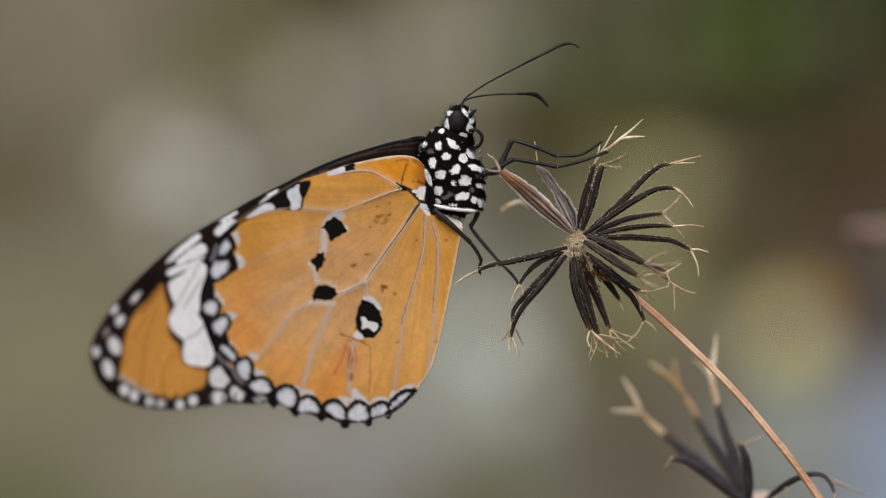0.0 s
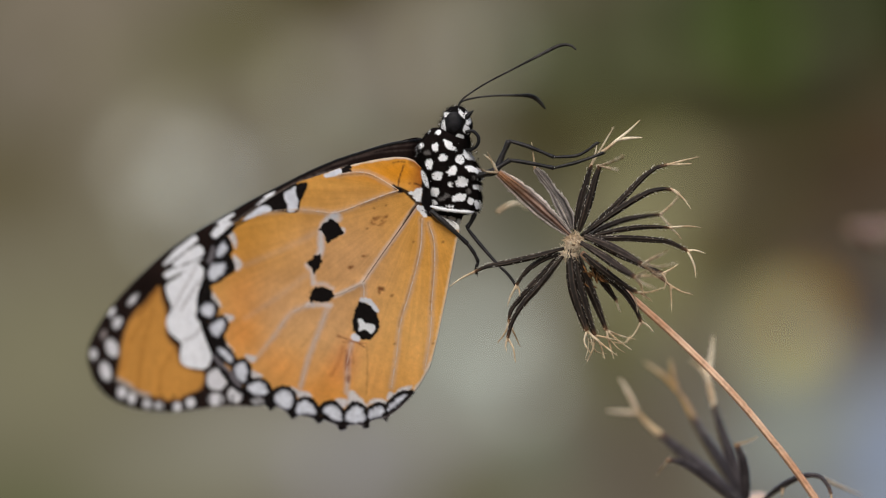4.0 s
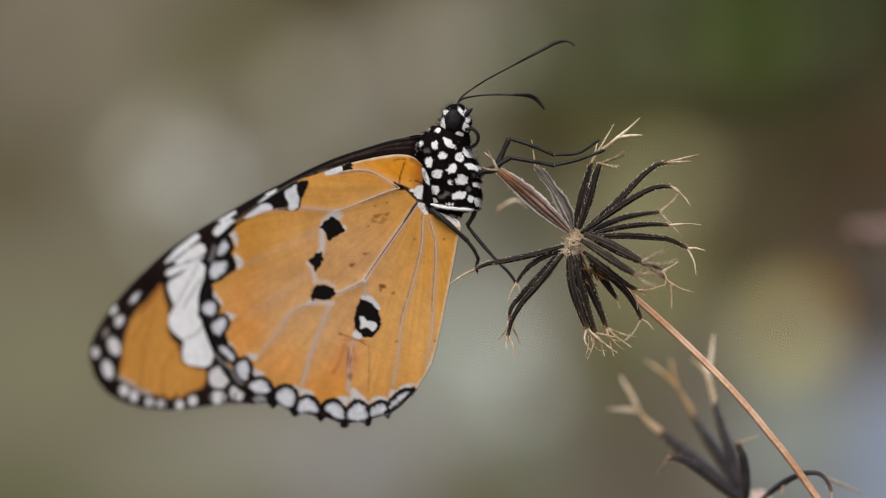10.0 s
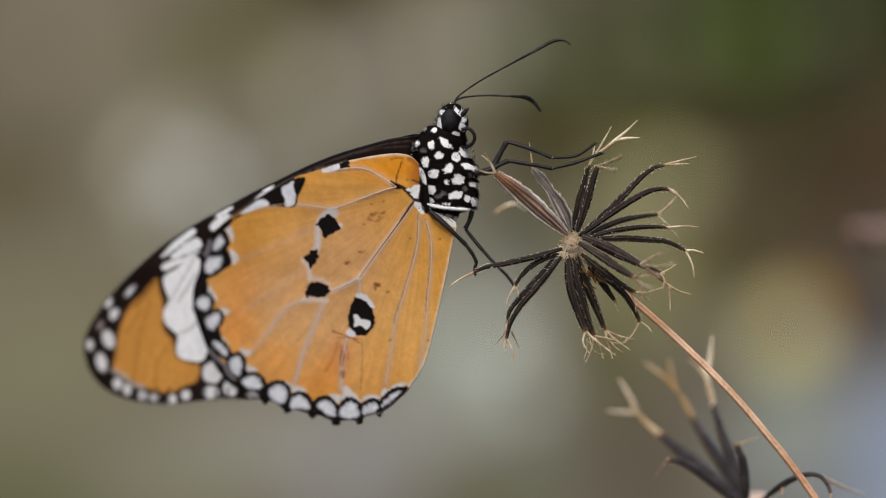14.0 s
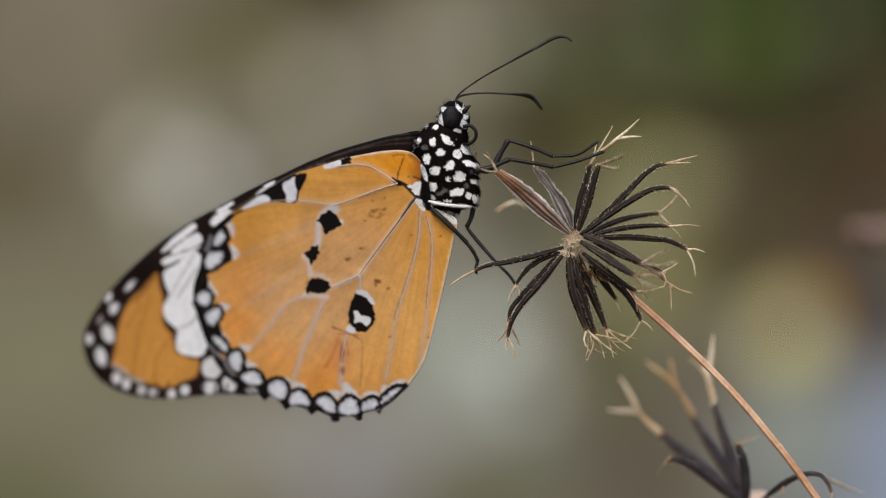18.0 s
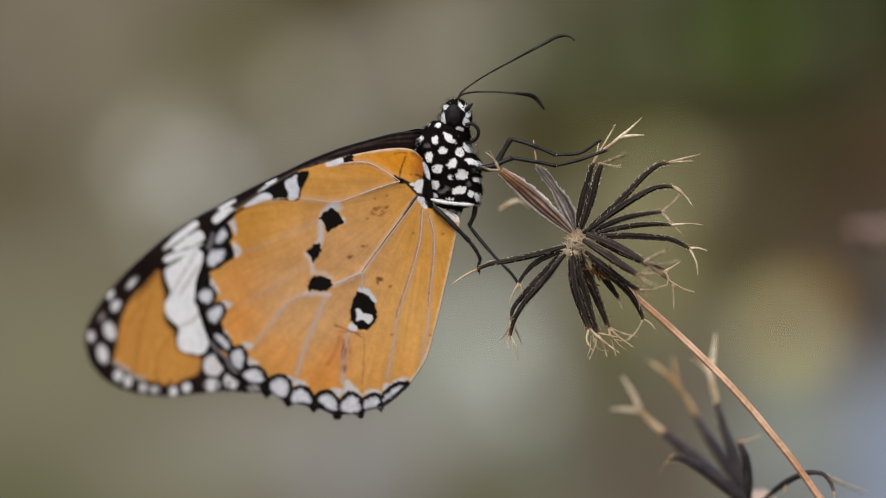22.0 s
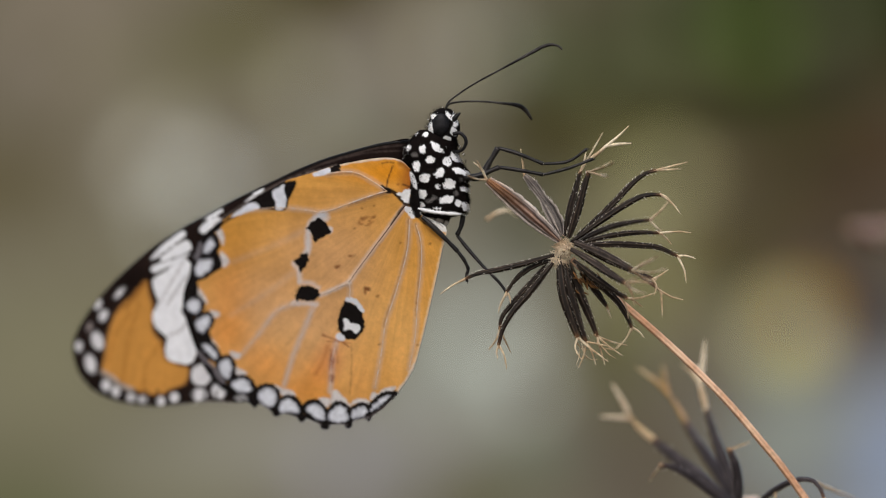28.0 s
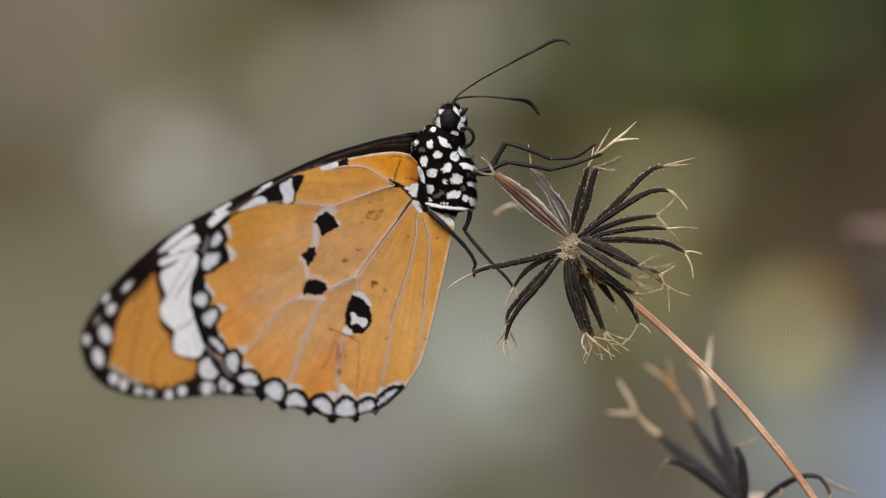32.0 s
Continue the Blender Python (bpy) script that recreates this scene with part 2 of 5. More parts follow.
def backdrop():
    """A glowing sheet painted as far scrub: broad tones and small glints, which the open lens spreads into discs."""
    far = 4.5
    k = UNIT * far / FOCUS
    step = 8.0
    us = np.concatenate([np.arange(-1500, -400, 50.0), np.arange(-400, 1968, step), np.arange(1976, 3080, 50.0)])
    vs = np.concatenate([np.arange(-900, -320, 40.0), np.arange(-320, 1072, step), [1079.0]])
    gu, gv = np.meshgrid(us, vs, indexing="ij")
    u, v = gu.ravel(), gv.ravel()
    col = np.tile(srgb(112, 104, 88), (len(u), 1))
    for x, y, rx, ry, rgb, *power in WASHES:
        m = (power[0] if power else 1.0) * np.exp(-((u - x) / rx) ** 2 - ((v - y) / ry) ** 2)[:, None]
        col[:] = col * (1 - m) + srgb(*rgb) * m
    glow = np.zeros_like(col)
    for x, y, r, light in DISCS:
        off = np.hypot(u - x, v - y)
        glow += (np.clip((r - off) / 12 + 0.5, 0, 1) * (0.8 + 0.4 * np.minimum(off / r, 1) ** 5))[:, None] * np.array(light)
    # glints painted in place of the discs, so the lens's own disc spreads them back
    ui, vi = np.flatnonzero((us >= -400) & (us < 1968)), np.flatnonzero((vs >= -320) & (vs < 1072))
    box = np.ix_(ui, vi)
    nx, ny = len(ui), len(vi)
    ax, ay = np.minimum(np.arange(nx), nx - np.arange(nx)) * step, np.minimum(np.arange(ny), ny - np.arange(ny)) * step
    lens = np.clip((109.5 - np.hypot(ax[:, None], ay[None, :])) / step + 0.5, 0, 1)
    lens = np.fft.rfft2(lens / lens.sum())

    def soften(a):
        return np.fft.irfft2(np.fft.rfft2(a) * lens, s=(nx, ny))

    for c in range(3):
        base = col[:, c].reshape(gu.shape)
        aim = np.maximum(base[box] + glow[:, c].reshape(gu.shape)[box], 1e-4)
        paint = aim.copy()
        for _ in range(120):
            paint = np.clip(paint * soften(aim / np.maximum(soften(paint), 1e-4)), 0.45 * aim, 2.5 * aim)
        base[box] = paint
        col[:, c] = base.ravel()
    n = len(vs)
    faces = [(i * n + j, i * n + j + 1, (i + 1) * n + j + 1, (i + 1) * n + j) for i in range(len(us) - 1) for j in range(n - 1)]
    co = np.stack([(u - 784) * k, far + 0 * u, EYE[2] - (v - 441) * k], 1)
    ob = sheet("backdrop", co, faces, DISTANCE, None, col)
    tagged(ob, "glowing sheet painted as blurred distant scrub, olive and brown with pale light discs", "backdrop", kind="structure")


# broad light and dark tones painted into the glowing sheet: place, radii, colour, strength
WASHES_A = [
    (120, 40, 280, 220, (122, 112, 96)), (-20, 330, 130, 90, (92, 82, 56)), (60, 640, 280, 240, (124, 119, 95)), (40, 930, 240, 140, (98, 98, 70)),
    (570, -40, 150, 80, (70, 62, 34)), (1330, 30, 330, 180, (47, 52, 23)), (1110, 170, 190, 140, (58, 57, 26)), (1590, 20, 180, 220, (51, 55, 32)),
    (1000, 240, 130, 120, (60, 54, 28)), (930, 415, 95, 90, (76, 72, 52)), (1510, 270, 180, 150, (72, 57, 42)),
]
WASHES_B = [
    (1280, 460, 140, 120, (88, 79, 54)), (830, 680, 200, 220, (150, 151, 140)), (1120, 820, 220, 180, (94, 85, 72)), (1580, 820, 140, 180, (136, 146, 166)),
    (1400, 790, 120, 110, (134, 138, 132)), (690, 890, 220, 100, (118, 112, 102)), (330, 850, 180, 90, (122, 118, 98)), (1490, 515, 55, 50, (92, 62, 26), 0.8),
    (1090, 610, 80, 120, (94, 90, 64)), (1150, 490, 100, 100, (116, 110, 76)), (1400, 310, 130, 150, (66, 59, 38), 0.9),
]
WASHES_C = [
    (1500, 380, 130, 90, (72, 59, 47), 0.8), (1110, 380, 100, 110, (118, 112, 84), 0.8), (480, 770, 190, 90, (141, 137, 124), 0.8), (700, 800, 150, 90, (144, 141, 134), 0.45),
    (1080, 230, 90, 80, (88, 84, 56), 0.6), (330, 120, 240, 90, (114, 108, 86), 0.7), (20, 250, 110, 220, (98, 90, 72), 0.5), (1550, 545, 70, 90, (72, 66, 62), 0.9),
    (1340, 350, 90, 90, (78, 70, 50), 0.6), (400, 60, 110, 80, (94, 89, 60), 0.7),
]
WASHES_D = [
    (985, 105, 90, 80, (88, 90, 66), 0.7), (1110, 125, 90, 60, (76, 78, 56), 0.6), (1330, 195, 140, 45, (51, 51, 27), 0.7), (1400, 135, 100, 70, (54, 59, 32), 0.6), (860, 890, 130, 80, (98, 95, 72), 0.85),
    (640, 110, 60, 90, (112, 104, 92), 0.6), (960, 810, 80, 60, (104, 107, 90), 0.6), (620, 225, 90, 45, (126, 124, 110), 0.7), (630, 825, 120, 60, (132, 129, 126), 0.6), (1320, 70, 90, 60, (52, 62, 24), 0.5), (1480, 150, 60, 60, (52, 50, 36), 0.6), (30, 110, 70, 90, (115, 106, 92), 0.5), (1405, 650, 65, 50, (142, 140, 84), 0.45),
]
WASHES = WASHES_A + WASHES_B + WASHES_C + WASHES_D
# pale out-of-focus light discs painted on the sheet, a little brighter at the rim: place, radius, added light
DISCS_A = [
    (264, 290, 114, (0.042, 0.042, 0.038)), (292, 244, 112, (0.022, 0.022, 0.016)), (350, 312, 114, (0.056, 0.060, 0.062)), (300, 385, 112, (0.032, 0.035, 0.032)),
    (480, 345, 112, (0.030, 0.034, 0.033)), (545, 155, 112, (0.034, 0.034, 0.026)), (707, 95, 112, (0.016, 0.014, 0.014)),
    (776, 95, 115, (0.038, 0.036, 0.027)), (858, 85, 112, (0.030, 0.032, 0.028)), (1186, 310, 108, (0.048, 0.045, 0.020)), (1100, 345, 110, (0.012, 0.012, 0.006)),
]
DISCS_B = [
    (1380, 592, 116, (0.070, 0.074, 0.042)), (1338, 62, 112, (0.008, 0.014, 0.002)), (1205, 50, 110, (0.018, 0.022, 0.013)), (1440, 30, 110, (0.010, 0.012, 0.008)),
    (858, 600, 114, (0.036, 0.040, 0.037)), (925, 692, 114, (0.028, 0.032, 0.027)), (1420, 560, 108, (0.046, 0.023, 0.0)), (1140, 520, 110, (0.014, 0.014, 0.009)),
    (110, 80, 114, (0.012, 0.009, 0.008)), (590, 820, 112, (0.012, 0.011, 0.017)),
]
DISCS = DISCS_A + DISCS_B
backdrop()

# ---- the butterfly ----
butterfly = root("butterfly", P(815, 300), "orange butterfly with closed wings, black-and-white margins, on a seed head", "butterfly")


def hinge_depth(u, v):
    return -5 - 0.42 * (u - 760) + 0.14 * np.maximum(680 - u, 0) + 0.17 * np.maximum(480 - u, 0) + 0.2 * np.maximum(v - 330, 0)


HIND_COSTA = [(767, 334), (763, 314), (756, 299), (748, 290), (735, 279), (712, 275), (680, 278), (650, 284), (620, 291), (590, 301),
              (560, 311), (530, 321), (505, 335), (480, 350), (455, 367), (430, 385), (408, 402), (388, 420)]
HIND_OUTER = [(376, 440), (368, 465), (365, 490), (357, 512), (354, 538), (358, 562), (366, 587), (376, 613), (388, 641),
              (402, 664), (420, 684), (445, 700), (470, 712)]
HIND_LOWER = [(479, 717), (486, 723), (492, 716), (506, 722), (516, 730), (523, 738), (531, 733), (546, 733), (560, 738), (569, 746), (578, 740), (594, 746),
              (602, 750), (606, 757), (616, 757), (620, 750), (636, 748), (646, 750), (650, 755), (657, 753), (660, 743), (674, 738), (683, 737),
              (688, 742), (694, 733), (712, 719), (733, 698), (741, 687)]
HIND_INNER = [(754, 668), (765, 648), (772, 625), (780, 592), (788, 556), (797, 513), (806, 468), (813, 430), (819, 402),
              (812, 391), (798, 385), (784, 379), (773, 372), (770, 352)]
HIND_VEINS = [
    ([(712, 334), (690, 341), (660, 352), (625, 366), (597, 375)], 1.3, VEIN),
    ([(597, 375), (560, 370), (515, 368), (470, 373)], 0.9, VEIN),
    ([(745, 358), (720, 394), (690, 436), (662, 476), (648, 497)], 0.9, VEIN_DARK),
    ([(648, 497), (622, 510), (598, 521)], 1.2, VEIN),
    ([(648, 497), (650, 512), (649, 526)], 1.1, VEIN),
    ([(753, 384), (751, 430), (743, 470), (729, 520), (714, 570), (708, 620), (698, 682)], 1.1, VEIN),
    ([(765, 393), (774, 425), (775, 470), (770, 530), (767, 590), (758, 648)], 1.0, VEIN),
    ([(604, 306), (630, 302), (655, 303), (680, 314), (712, 334)], 1.0, VEIN),
    ([(586, 540), (572, 578), (553, 625), (537, 682)], 0.8, VEIN),
    ([(556, 535), (520, 552), (490, 592), (458, 632)], 0.8, VEIN),
    ([(628, 602), (620, 640), (618, 690)], 0.8, VEIN),
]
# outlines of the white marginal spots, and of the pale wedges on the inner side of the border
SPOTS_SIDE = [[(402, 425), (408, 432), (408, 440), (400, 449), (390, 452), (389, 445), (394, 432)], [(380, 466), (392, 461), (404, 463), (405, 472), (398, 484), (386, 492), (377, 491), (375, 480)],
              [(364, 538), (374, 532), (384, 536), (386, 547), (380, 558), (370, 557), (362, 548)], [(378, 575), (386, 566), (398, 561), (403, 567), (400, 580), (390, 592), (382, 588)],
              [(390, 614), (397, 611), (410, 620), (417, 630), (415, 637), (404, 632), (394, 622)], [(424, 643), (430, 637), (440, 640), (444, 655), (438, 671), (430, 669), (421, 656)]]
SPOTS_BELOW = [[(443, 683), (452, 674), (466, 672), (476, 680), (479, 692), (468, 697), (450, 692)], [(491, 700), (498, 690), (511, 687), (521, 693), (524, 706), (519, 719), (508, 719), (496, 711)],
               [(527, 725), (531, 713), (543, 706), (556, 711), (564, 724), (561, 731), (544, 729), (530, 731)], [(577, 722), (585, 714), (597, 714), (607, 725), (610, 741), (600, 741), (588, 735)],
               [(617, 740), (619, 728), (627, 718), (638, 715), (648, 723), (652, 740), (642, 745), (626, 745)], [(657, 731), (662, 722), (674, 717), (685, 720), (686, 730), (672, 735), (659, 739)],
               [(690, 723), (693, 715), (704, 704), (718, 696), (728, 695), (721, 703), (706, 715), (695, 723)]]
WEDGES_SIDE = [[(408, 407), (420, 408), (427, 425), (423, 437), (414, 425)], [(420, 447), (432, 457), (435, 469), (424, 476), (416, 462)],
               [(366, 505), (378, 507), (399, 536), (392, 541), (378, 529), (366, 516)], [(402, 551), (419, 555), (420, 562), (406, 568)],
               [(389, 593), (402, 597), (421, 618), (411, 618), (390, 604)], [(438, 623), (459, 627), (455, 638), (444, 636)], [(446, 649), (470, 660), (464, 669), (448, 666)]]
WEDGES_BELOW = [[(515, 681), (530, 683), (534, 694), (520, 694)], [(530, 687), (552, 690), (558, 701), (534, 702)], [(598, 704), (617, 702), (619, 718), (604, 720)],
                [(620, 716), (621, 692), (630, 687), (651, 707), (656, 720), (638, 712)], [(654, 716), (660, 705), (676, 701), (692, 708), (690, 718), (670, 712)],
                [(689, 705), (694, 689), (704, 692), (712, 684), (735, 678), (730, 690), (704, 702)]]


def paint_hindwing(u, v):
    p = Pigment(u, v, ORANGE)
    tone = grain(u, v, 70, 1)[:, None]
    p.c = p.c * (0.94 + 0.12 * tone)
    for x, y, rx, ry, k in ((520, 570, 120, 90, 0.8), (640, 470, 80, 110, 0.6), (600, 630, 90, 80, 0.7), (470, 520, 60, 60, 0.4), (560, 440, 60, 50, 0.4)):
        m = k * np.exp(-((u - x) / rx) ** 2 - ((v - y) / ry) ** 2)[:, None]
        p.c = p.c * (1 - m) + np.array(ROSE) * m
    for x, y, rx, ry, k in ((690, 300, 90, 22, 0.6), (430, 430, 50, 60, 0.3), (590, 690, 60, 26, 0.5), (725, 640, 30, 50, 0.5)):
        m = k * np.exp(-((u - x) / rx) ** 2 - ((v - y) / ry) ** 2)[:, None]
        p.c = p.c * (1 - m) + np.array(DEEP) * m
    m = 0.95 * np.exp(-((u - 722) / 60) ** 2 - ((v - 300) / 24) ** 2)[:, None]
    p.c = p.c * (1 - m) + np.array((0.70, 0.265, 0.014)) * m
    m = 0.8 * np.exp(-((u - 772) / 45) ** 2 - ((v - 480) / 130) ** 2)[:, None]
    p.c = p.c * (1 - m) + np.array((0.76, 0.36, 0.066)) * m
    for x, y, rx, ry, k in ((440, 580, 36, 46, 0.55), (598, 672, 34, 44, 0.75), (520, 650, 40, 34, 0.4), (676, 650, 26, 50, 0.5), (735, 640, 22, 50, 0.6), (440, 500, 40, 50, 0.3)):
        m = k * np.exp(-((u - x) / rx) ** 2 - ((v - y) / ry) ** 2)[:, None]
        p.c = p.c * (1 - m) + np.array((0.72, 0.29, 0.045)) * m
    for x, y, rx, ry, k in ((432, 590, 30, 34, 0.6), (596, 670, 30, 34, 0.6), (560, 690, 24, 18, 0.5), (500, 640, 40, 36, 0.5), (672, 660, 20, 40, 0.4), (430, 520, 30, 40, 0.35)):
        m = k * np.exp(-((u - x) / rx) ** 2 - ((v - y) / ry) ** 2)[:, None]
        p.c = p.c * (1 - m) + np.array((0.78, 0.315, 0.075)) * m
    p.c = p.c * (0.92 + 0.16 * grain(u, v, 26, 15))[:, None]
    for x, y, rx, ry, k in ((745, 605, 46, 110, 0.8), (660, 640, 55, 65, 0.55), (690, 560, 40, 70, 0.35), (540, 600, 60, 60, 0.3)):
        m = k * np.exp(-((u - x) / rx) ** 2 - ((v - y) / ry) ** 2)[:, None]
        p.c = p.c * (1 - m) + np.array((0.82, 0.445, 0.14)) * m
    # faint streaks along the cells
    ray = np.arctan2(v - 340, u - 760) * 300
    p.c *= (0.93 + 0.14 * grain(ray, np.hypot(u - 760, v - 340) / 12, 5, 2))[:, None]
    p.c *= (0.97 + 0.06 * grain(u, v, 3, 14))[:, None]
    # pale scaling along the veins
    for path, r, mat in HIND_VEINS:
        p.line(path, 7 if r > 1.15 else 9, LILAC, 7.0, 0.45)
    # dark hairlines beside the veins near the root
    for k, off in ((0, 3.0), (2, 3.2), (5, -2.6), (6, -2.6), (7, 2.8)):
        q = np.array(spline(HIND_VEINS[k][0], 8))
        p.line(q[:max(4, len(q) * 2 // 3)] + np.array((off * 0.7, off)), 2.2, (0.22, 0.085, 0.02), 2.2, 0.5)
    for path in ([(566, 408), (520, 432), (440, 466)], [(556, 478), (500, 520), (440, 560)], [(556, 535), (520, 552), (490, 592)],
                 [(586, 540), (572, 578), (553, 625)]):
        p.line(path, 10, LILAC, 12.0, 0.28, 4)
    p.line([(750, 290), (735, 280), (712, 276), (650, 285), (612, 294)], 4, (0.72, 0.6, 0.5), 2.0, 0.9)
    p.line([(819, 402), (806, 468), (788, 556), (772, 625), (754, 668)], 6, (0.85, 0.66, 0.46), 4.0, 0.8)
    p.line(HIND_VEINS[2][0], 8, (0.70, 0.52, 0.40), 4.0, 0.7)
    p.line([(648, 497), (622, 510), (598, 521)], 7, (0.66, 0.56, 0.50), 4.0, 0.7)
    p.line([(628, 602), (622, 640), (620, 690)], 9, (0.58, 0.46, 0.40), 6.0, 0.65)
    p.line([(654, 604), (656, 640), (654, 694)], 2.5, (0.30, 0.12, 0.035), 3.0, 0.45)
    p.line([(586, 540), (572, 578), (553, 625), (537, 682)], 8, (0.56, 0.44, 0.38), 6.0, 0.5)
    # scratches and specks of dirt
    p.line([(603, 591), (622, 598), (640, 604), (650, 611)], 3, (0.26, 0.08, 0.03), 2.5, 0.75)
    p.line([(612, 602), (640, 603), (652, 605)], 2.5, (0.30, 0.10, 0.04), 2.5, 0.6)
    p.spot(616, 636, 22, 32, (0.66, 0.22, 0.07), 20, 30, 0.45)
    p.spot(621, 667, 5, 7, (0.24, 0.09, 0.05), 0, 5, 0.8)
    p.spot(620, 636, 4, 9, (0.26, 0.10, 0.06), 8, 6, 0.7)
    p.spot(681, 508, 5, 4, (0.14, 0.05, 0.02), 30, 3, 0.85)
    p.spot(677, 514, 2.5, 4, (0.18, 0.06, 0.02), 0, 3, 0.7)
    for x, y, rx, ry, turn in ((672, 384, 9, 2.5, -25), (683, 392, 7, 2.5, -30), (666, 393, 5, 2, 10), (687, 381, 5, 2, -35), (627, 469, 5, 2.5, -20), (652, 450, 4, 2, 0)):
        p.spot(x, y, rx, ry, (0.22, 0.07, 0.02), turn, 3.5, 0.6)
    p.line([(612, 612), (604, 640), (592, 660)], 6, (0.44, 0.14, 0.04), 7, 0.5)
    p.line([(618, 618), (621, 634), (619, 650)], 5, (0.30, 0.10, 0.05), 5, 0.6)
    p.line([(628, 616), (631, 640)], 3, (0.40, 0.14, 0.05), 4, 0.5)
    for x, y, s in ((680, 508, 3.5), (676, 506, 2), (700, 520, 2.5), (626, 470, 3), (648, 450, 2), (704, 605, 2.5),
                    (669, 383, 2), (682, 388, 2), (690, 381, 2), (676, 396, 1.6), (664, 390, 1.5), (738, 425, 2), (790, 425, 2), (732, 322, 1.6),
                    (690, 360, 1.4), (668, 366, 1.4), (655, 402, 1.4), (700, 430, 1.6), (768, 532, 1.6), (772, 605, 1.8)):
        p.spot(x, y, s * 1.3, s * 0.9, (0.20, 0.07, 0.02), -20, 2.5, 0.65)
    p.line([(702, 285), (712, 283), (722, 284)], 2.5, (0.14, 0.05, 0.01), 2, 0.7)
    p.line([(710, 332), (714, 310), (721, 290)], 2.6, (0.06, 0.02, 0.01), 2.5, 0.85)
    p.line([(758, 300), (748, 290), (735, 292)], 5, (0.80, 0.38, 0.08), 4, 0.5)
    # pale scales round the dark discal spots
    p.line([(600, 378), (580, 392), (574, 415), (574, 440), (568, 452)], 11, HALO, 7.0, 0.75)
    p.spot(597, 383, 13, 9, HALO, 0, 7, 0.7)
    p.spot(612, 405, 5, 6, HALO, 0, 4, 0.8)
    p.line([(549, 466), (558, 478), (560, 496)], 7, HALO, 7.0, 0.65)
    p.line([(560, 500), (580, 500), (594, 508)], 7, HALO, 7.0, 0.5)
    p.line([(551, 536), (570, 536), (590, 537)], 8, HALO, 7.0, 0.55)
    p.line([(646, 528), (658, 530), (672, 546)], 9, SCALE_WHITE, 2.5, 0.95)
    p.spot(635, 594, 9, 7, SCALE_WHITE, 20, 2, 0.95)
    p.patch([(572, 403), (582, 391), (592, 385), (601, 389), (613, 409), (597, 419), (587, 426), (580, 411)], BLACK, round_off=False, ragged=3.5, grow=1.2)
    p.patch([(551, 462), (563, 451), (572, 447), (575, 462), (567, 473), (562, 480), (557, 468)], BLACK, round_off=False, ragged=3.5, grow=1.2)
    p.patch([(555, 530), (557, 510), (570, 505), (582, 506), (592, 513), (596, 521), (585, 530)], BLACK, round_off=False, ragged=3.5, grow=1.2)
    p.patch([(640, 590), (631, 582), (631, 562), (635, 545), (643, 530), (656, 535), (668, 545), (674, 558), (678, 568), (673, 585), (660, 598), (646, 598)], BLACK, ragged=4)
    p.patch([(640, 561), (647, 562), (653, 569), (668, 571), (670, 580), (662, 588), (654, 581), (641, 583)], (0.8, 0.8, 0.82), round_off=False)
    # base of the wing: brown-edged lobe, dark node, white tufts
    p.line([(735, 284), (746, 291), (752, 304), (753, 318), (748, 332)], 9, (0.22, 0.065, 0.01), 7, 0.75)
    p.spot(748, 314, 14, 24, (0.34, 0.105, 0.015), 0, 16, 0.75)
    p.line([(703, 326), (712, 332), (724, 336), (736, 346), (748, 358)], 6, BLACK, 2, 0.95, 9)
    p.spot(712, 333, 6.5, 5, BLACK, 25, 2.5)
    p.line([(740, 322), (752, 326)], 4, (0.05, 0.02, 0.01), 3, 0.8)
    p.line([(757, 298), (765, 318), (769, 345), (768, 374)], 13, BLACK, 2)
    p.line([(759, 318), (759, 340), (765, 374)], 13, BLACK, 2)
    p.spot(756, 354, 6, 14, BLACK, -10, 2)
    p.patch([(728, 338), (738, 335), (750, 329), (754, 333), (752, 344), (750, 356), (742, 353), (737, 345)], (0.84, 0.84, 0.86), 2.0, ragged=3)
    p.patch([(742, 359), (752, 361), (760, 370), (762, 382), (753, 378)], (0.84, 0.84, 0.86), 2.0, ragged=3)
    p.line([(742, 360), (736, 369), (720, 393)], 4.5, BLACK, 2.0, 0.9, 2)
    p.patch([(752, 300), (757, 304), (764, 322), (764, 329), (757, 321)], (0.84, 0.84, 0.86), 2, grow=1.0)
    p.line(HIND_COSTA[11:], 5, BLACK, 1.5)
    p.line([(760, 372), (780, 388), (800, 400)], 5, BLACK, 2, 0.8)
    p.patch([(772, 371), (800, 378), (824, 386), (821, 404), (812, 404), (795, 391)], (0.80, 0.78, 0.75), 3)
    for pts in ([(776, 378), (792, 384), (806, 388)], [(800, 384), (812, 394)], [(786, 388), (800, 396)]):
        p.line(pts, 3, (0.10, 0.08, 0.07), 3, 0.7)
    # white-and-black costal marks
    p.patch([(580, 306), (592, 300), (610, 295), (611, 304), (598, 309), (582, 311)], SCALE_WHITE)
    p.patch([(611, 294), (622, 291), (630, 290), (624, 297), (627, 300), (612, 305)], BLACK, round_off=False, ragged=3.5, grow=1.2)
    p.patch([(400, 412), (440, 382), (470, 358), (505, 333), (548, 319), (546, 338), (538, 352), (532, 372), (500, 371), (468, 374), (436, 391), (412, 407)], BLACK, 1.5)
    p.patch([(508, 340), (520, 332), (530, 327), (530, 342), (534, 352), (529, 370), (516, 371), (514, 358)], SCALE_WHITE)
    p.patch([(434, 387), (452, 372), (470, 361), (483, 362), (486, 370), (470, 375), (450, 383)], SCALE_WHITE)
    # border: black band, pale wedges on its inner side, white domes under black arches
    rim = HIND_COSTA[-2:] + HIND_OUTER + HIND_LOWER
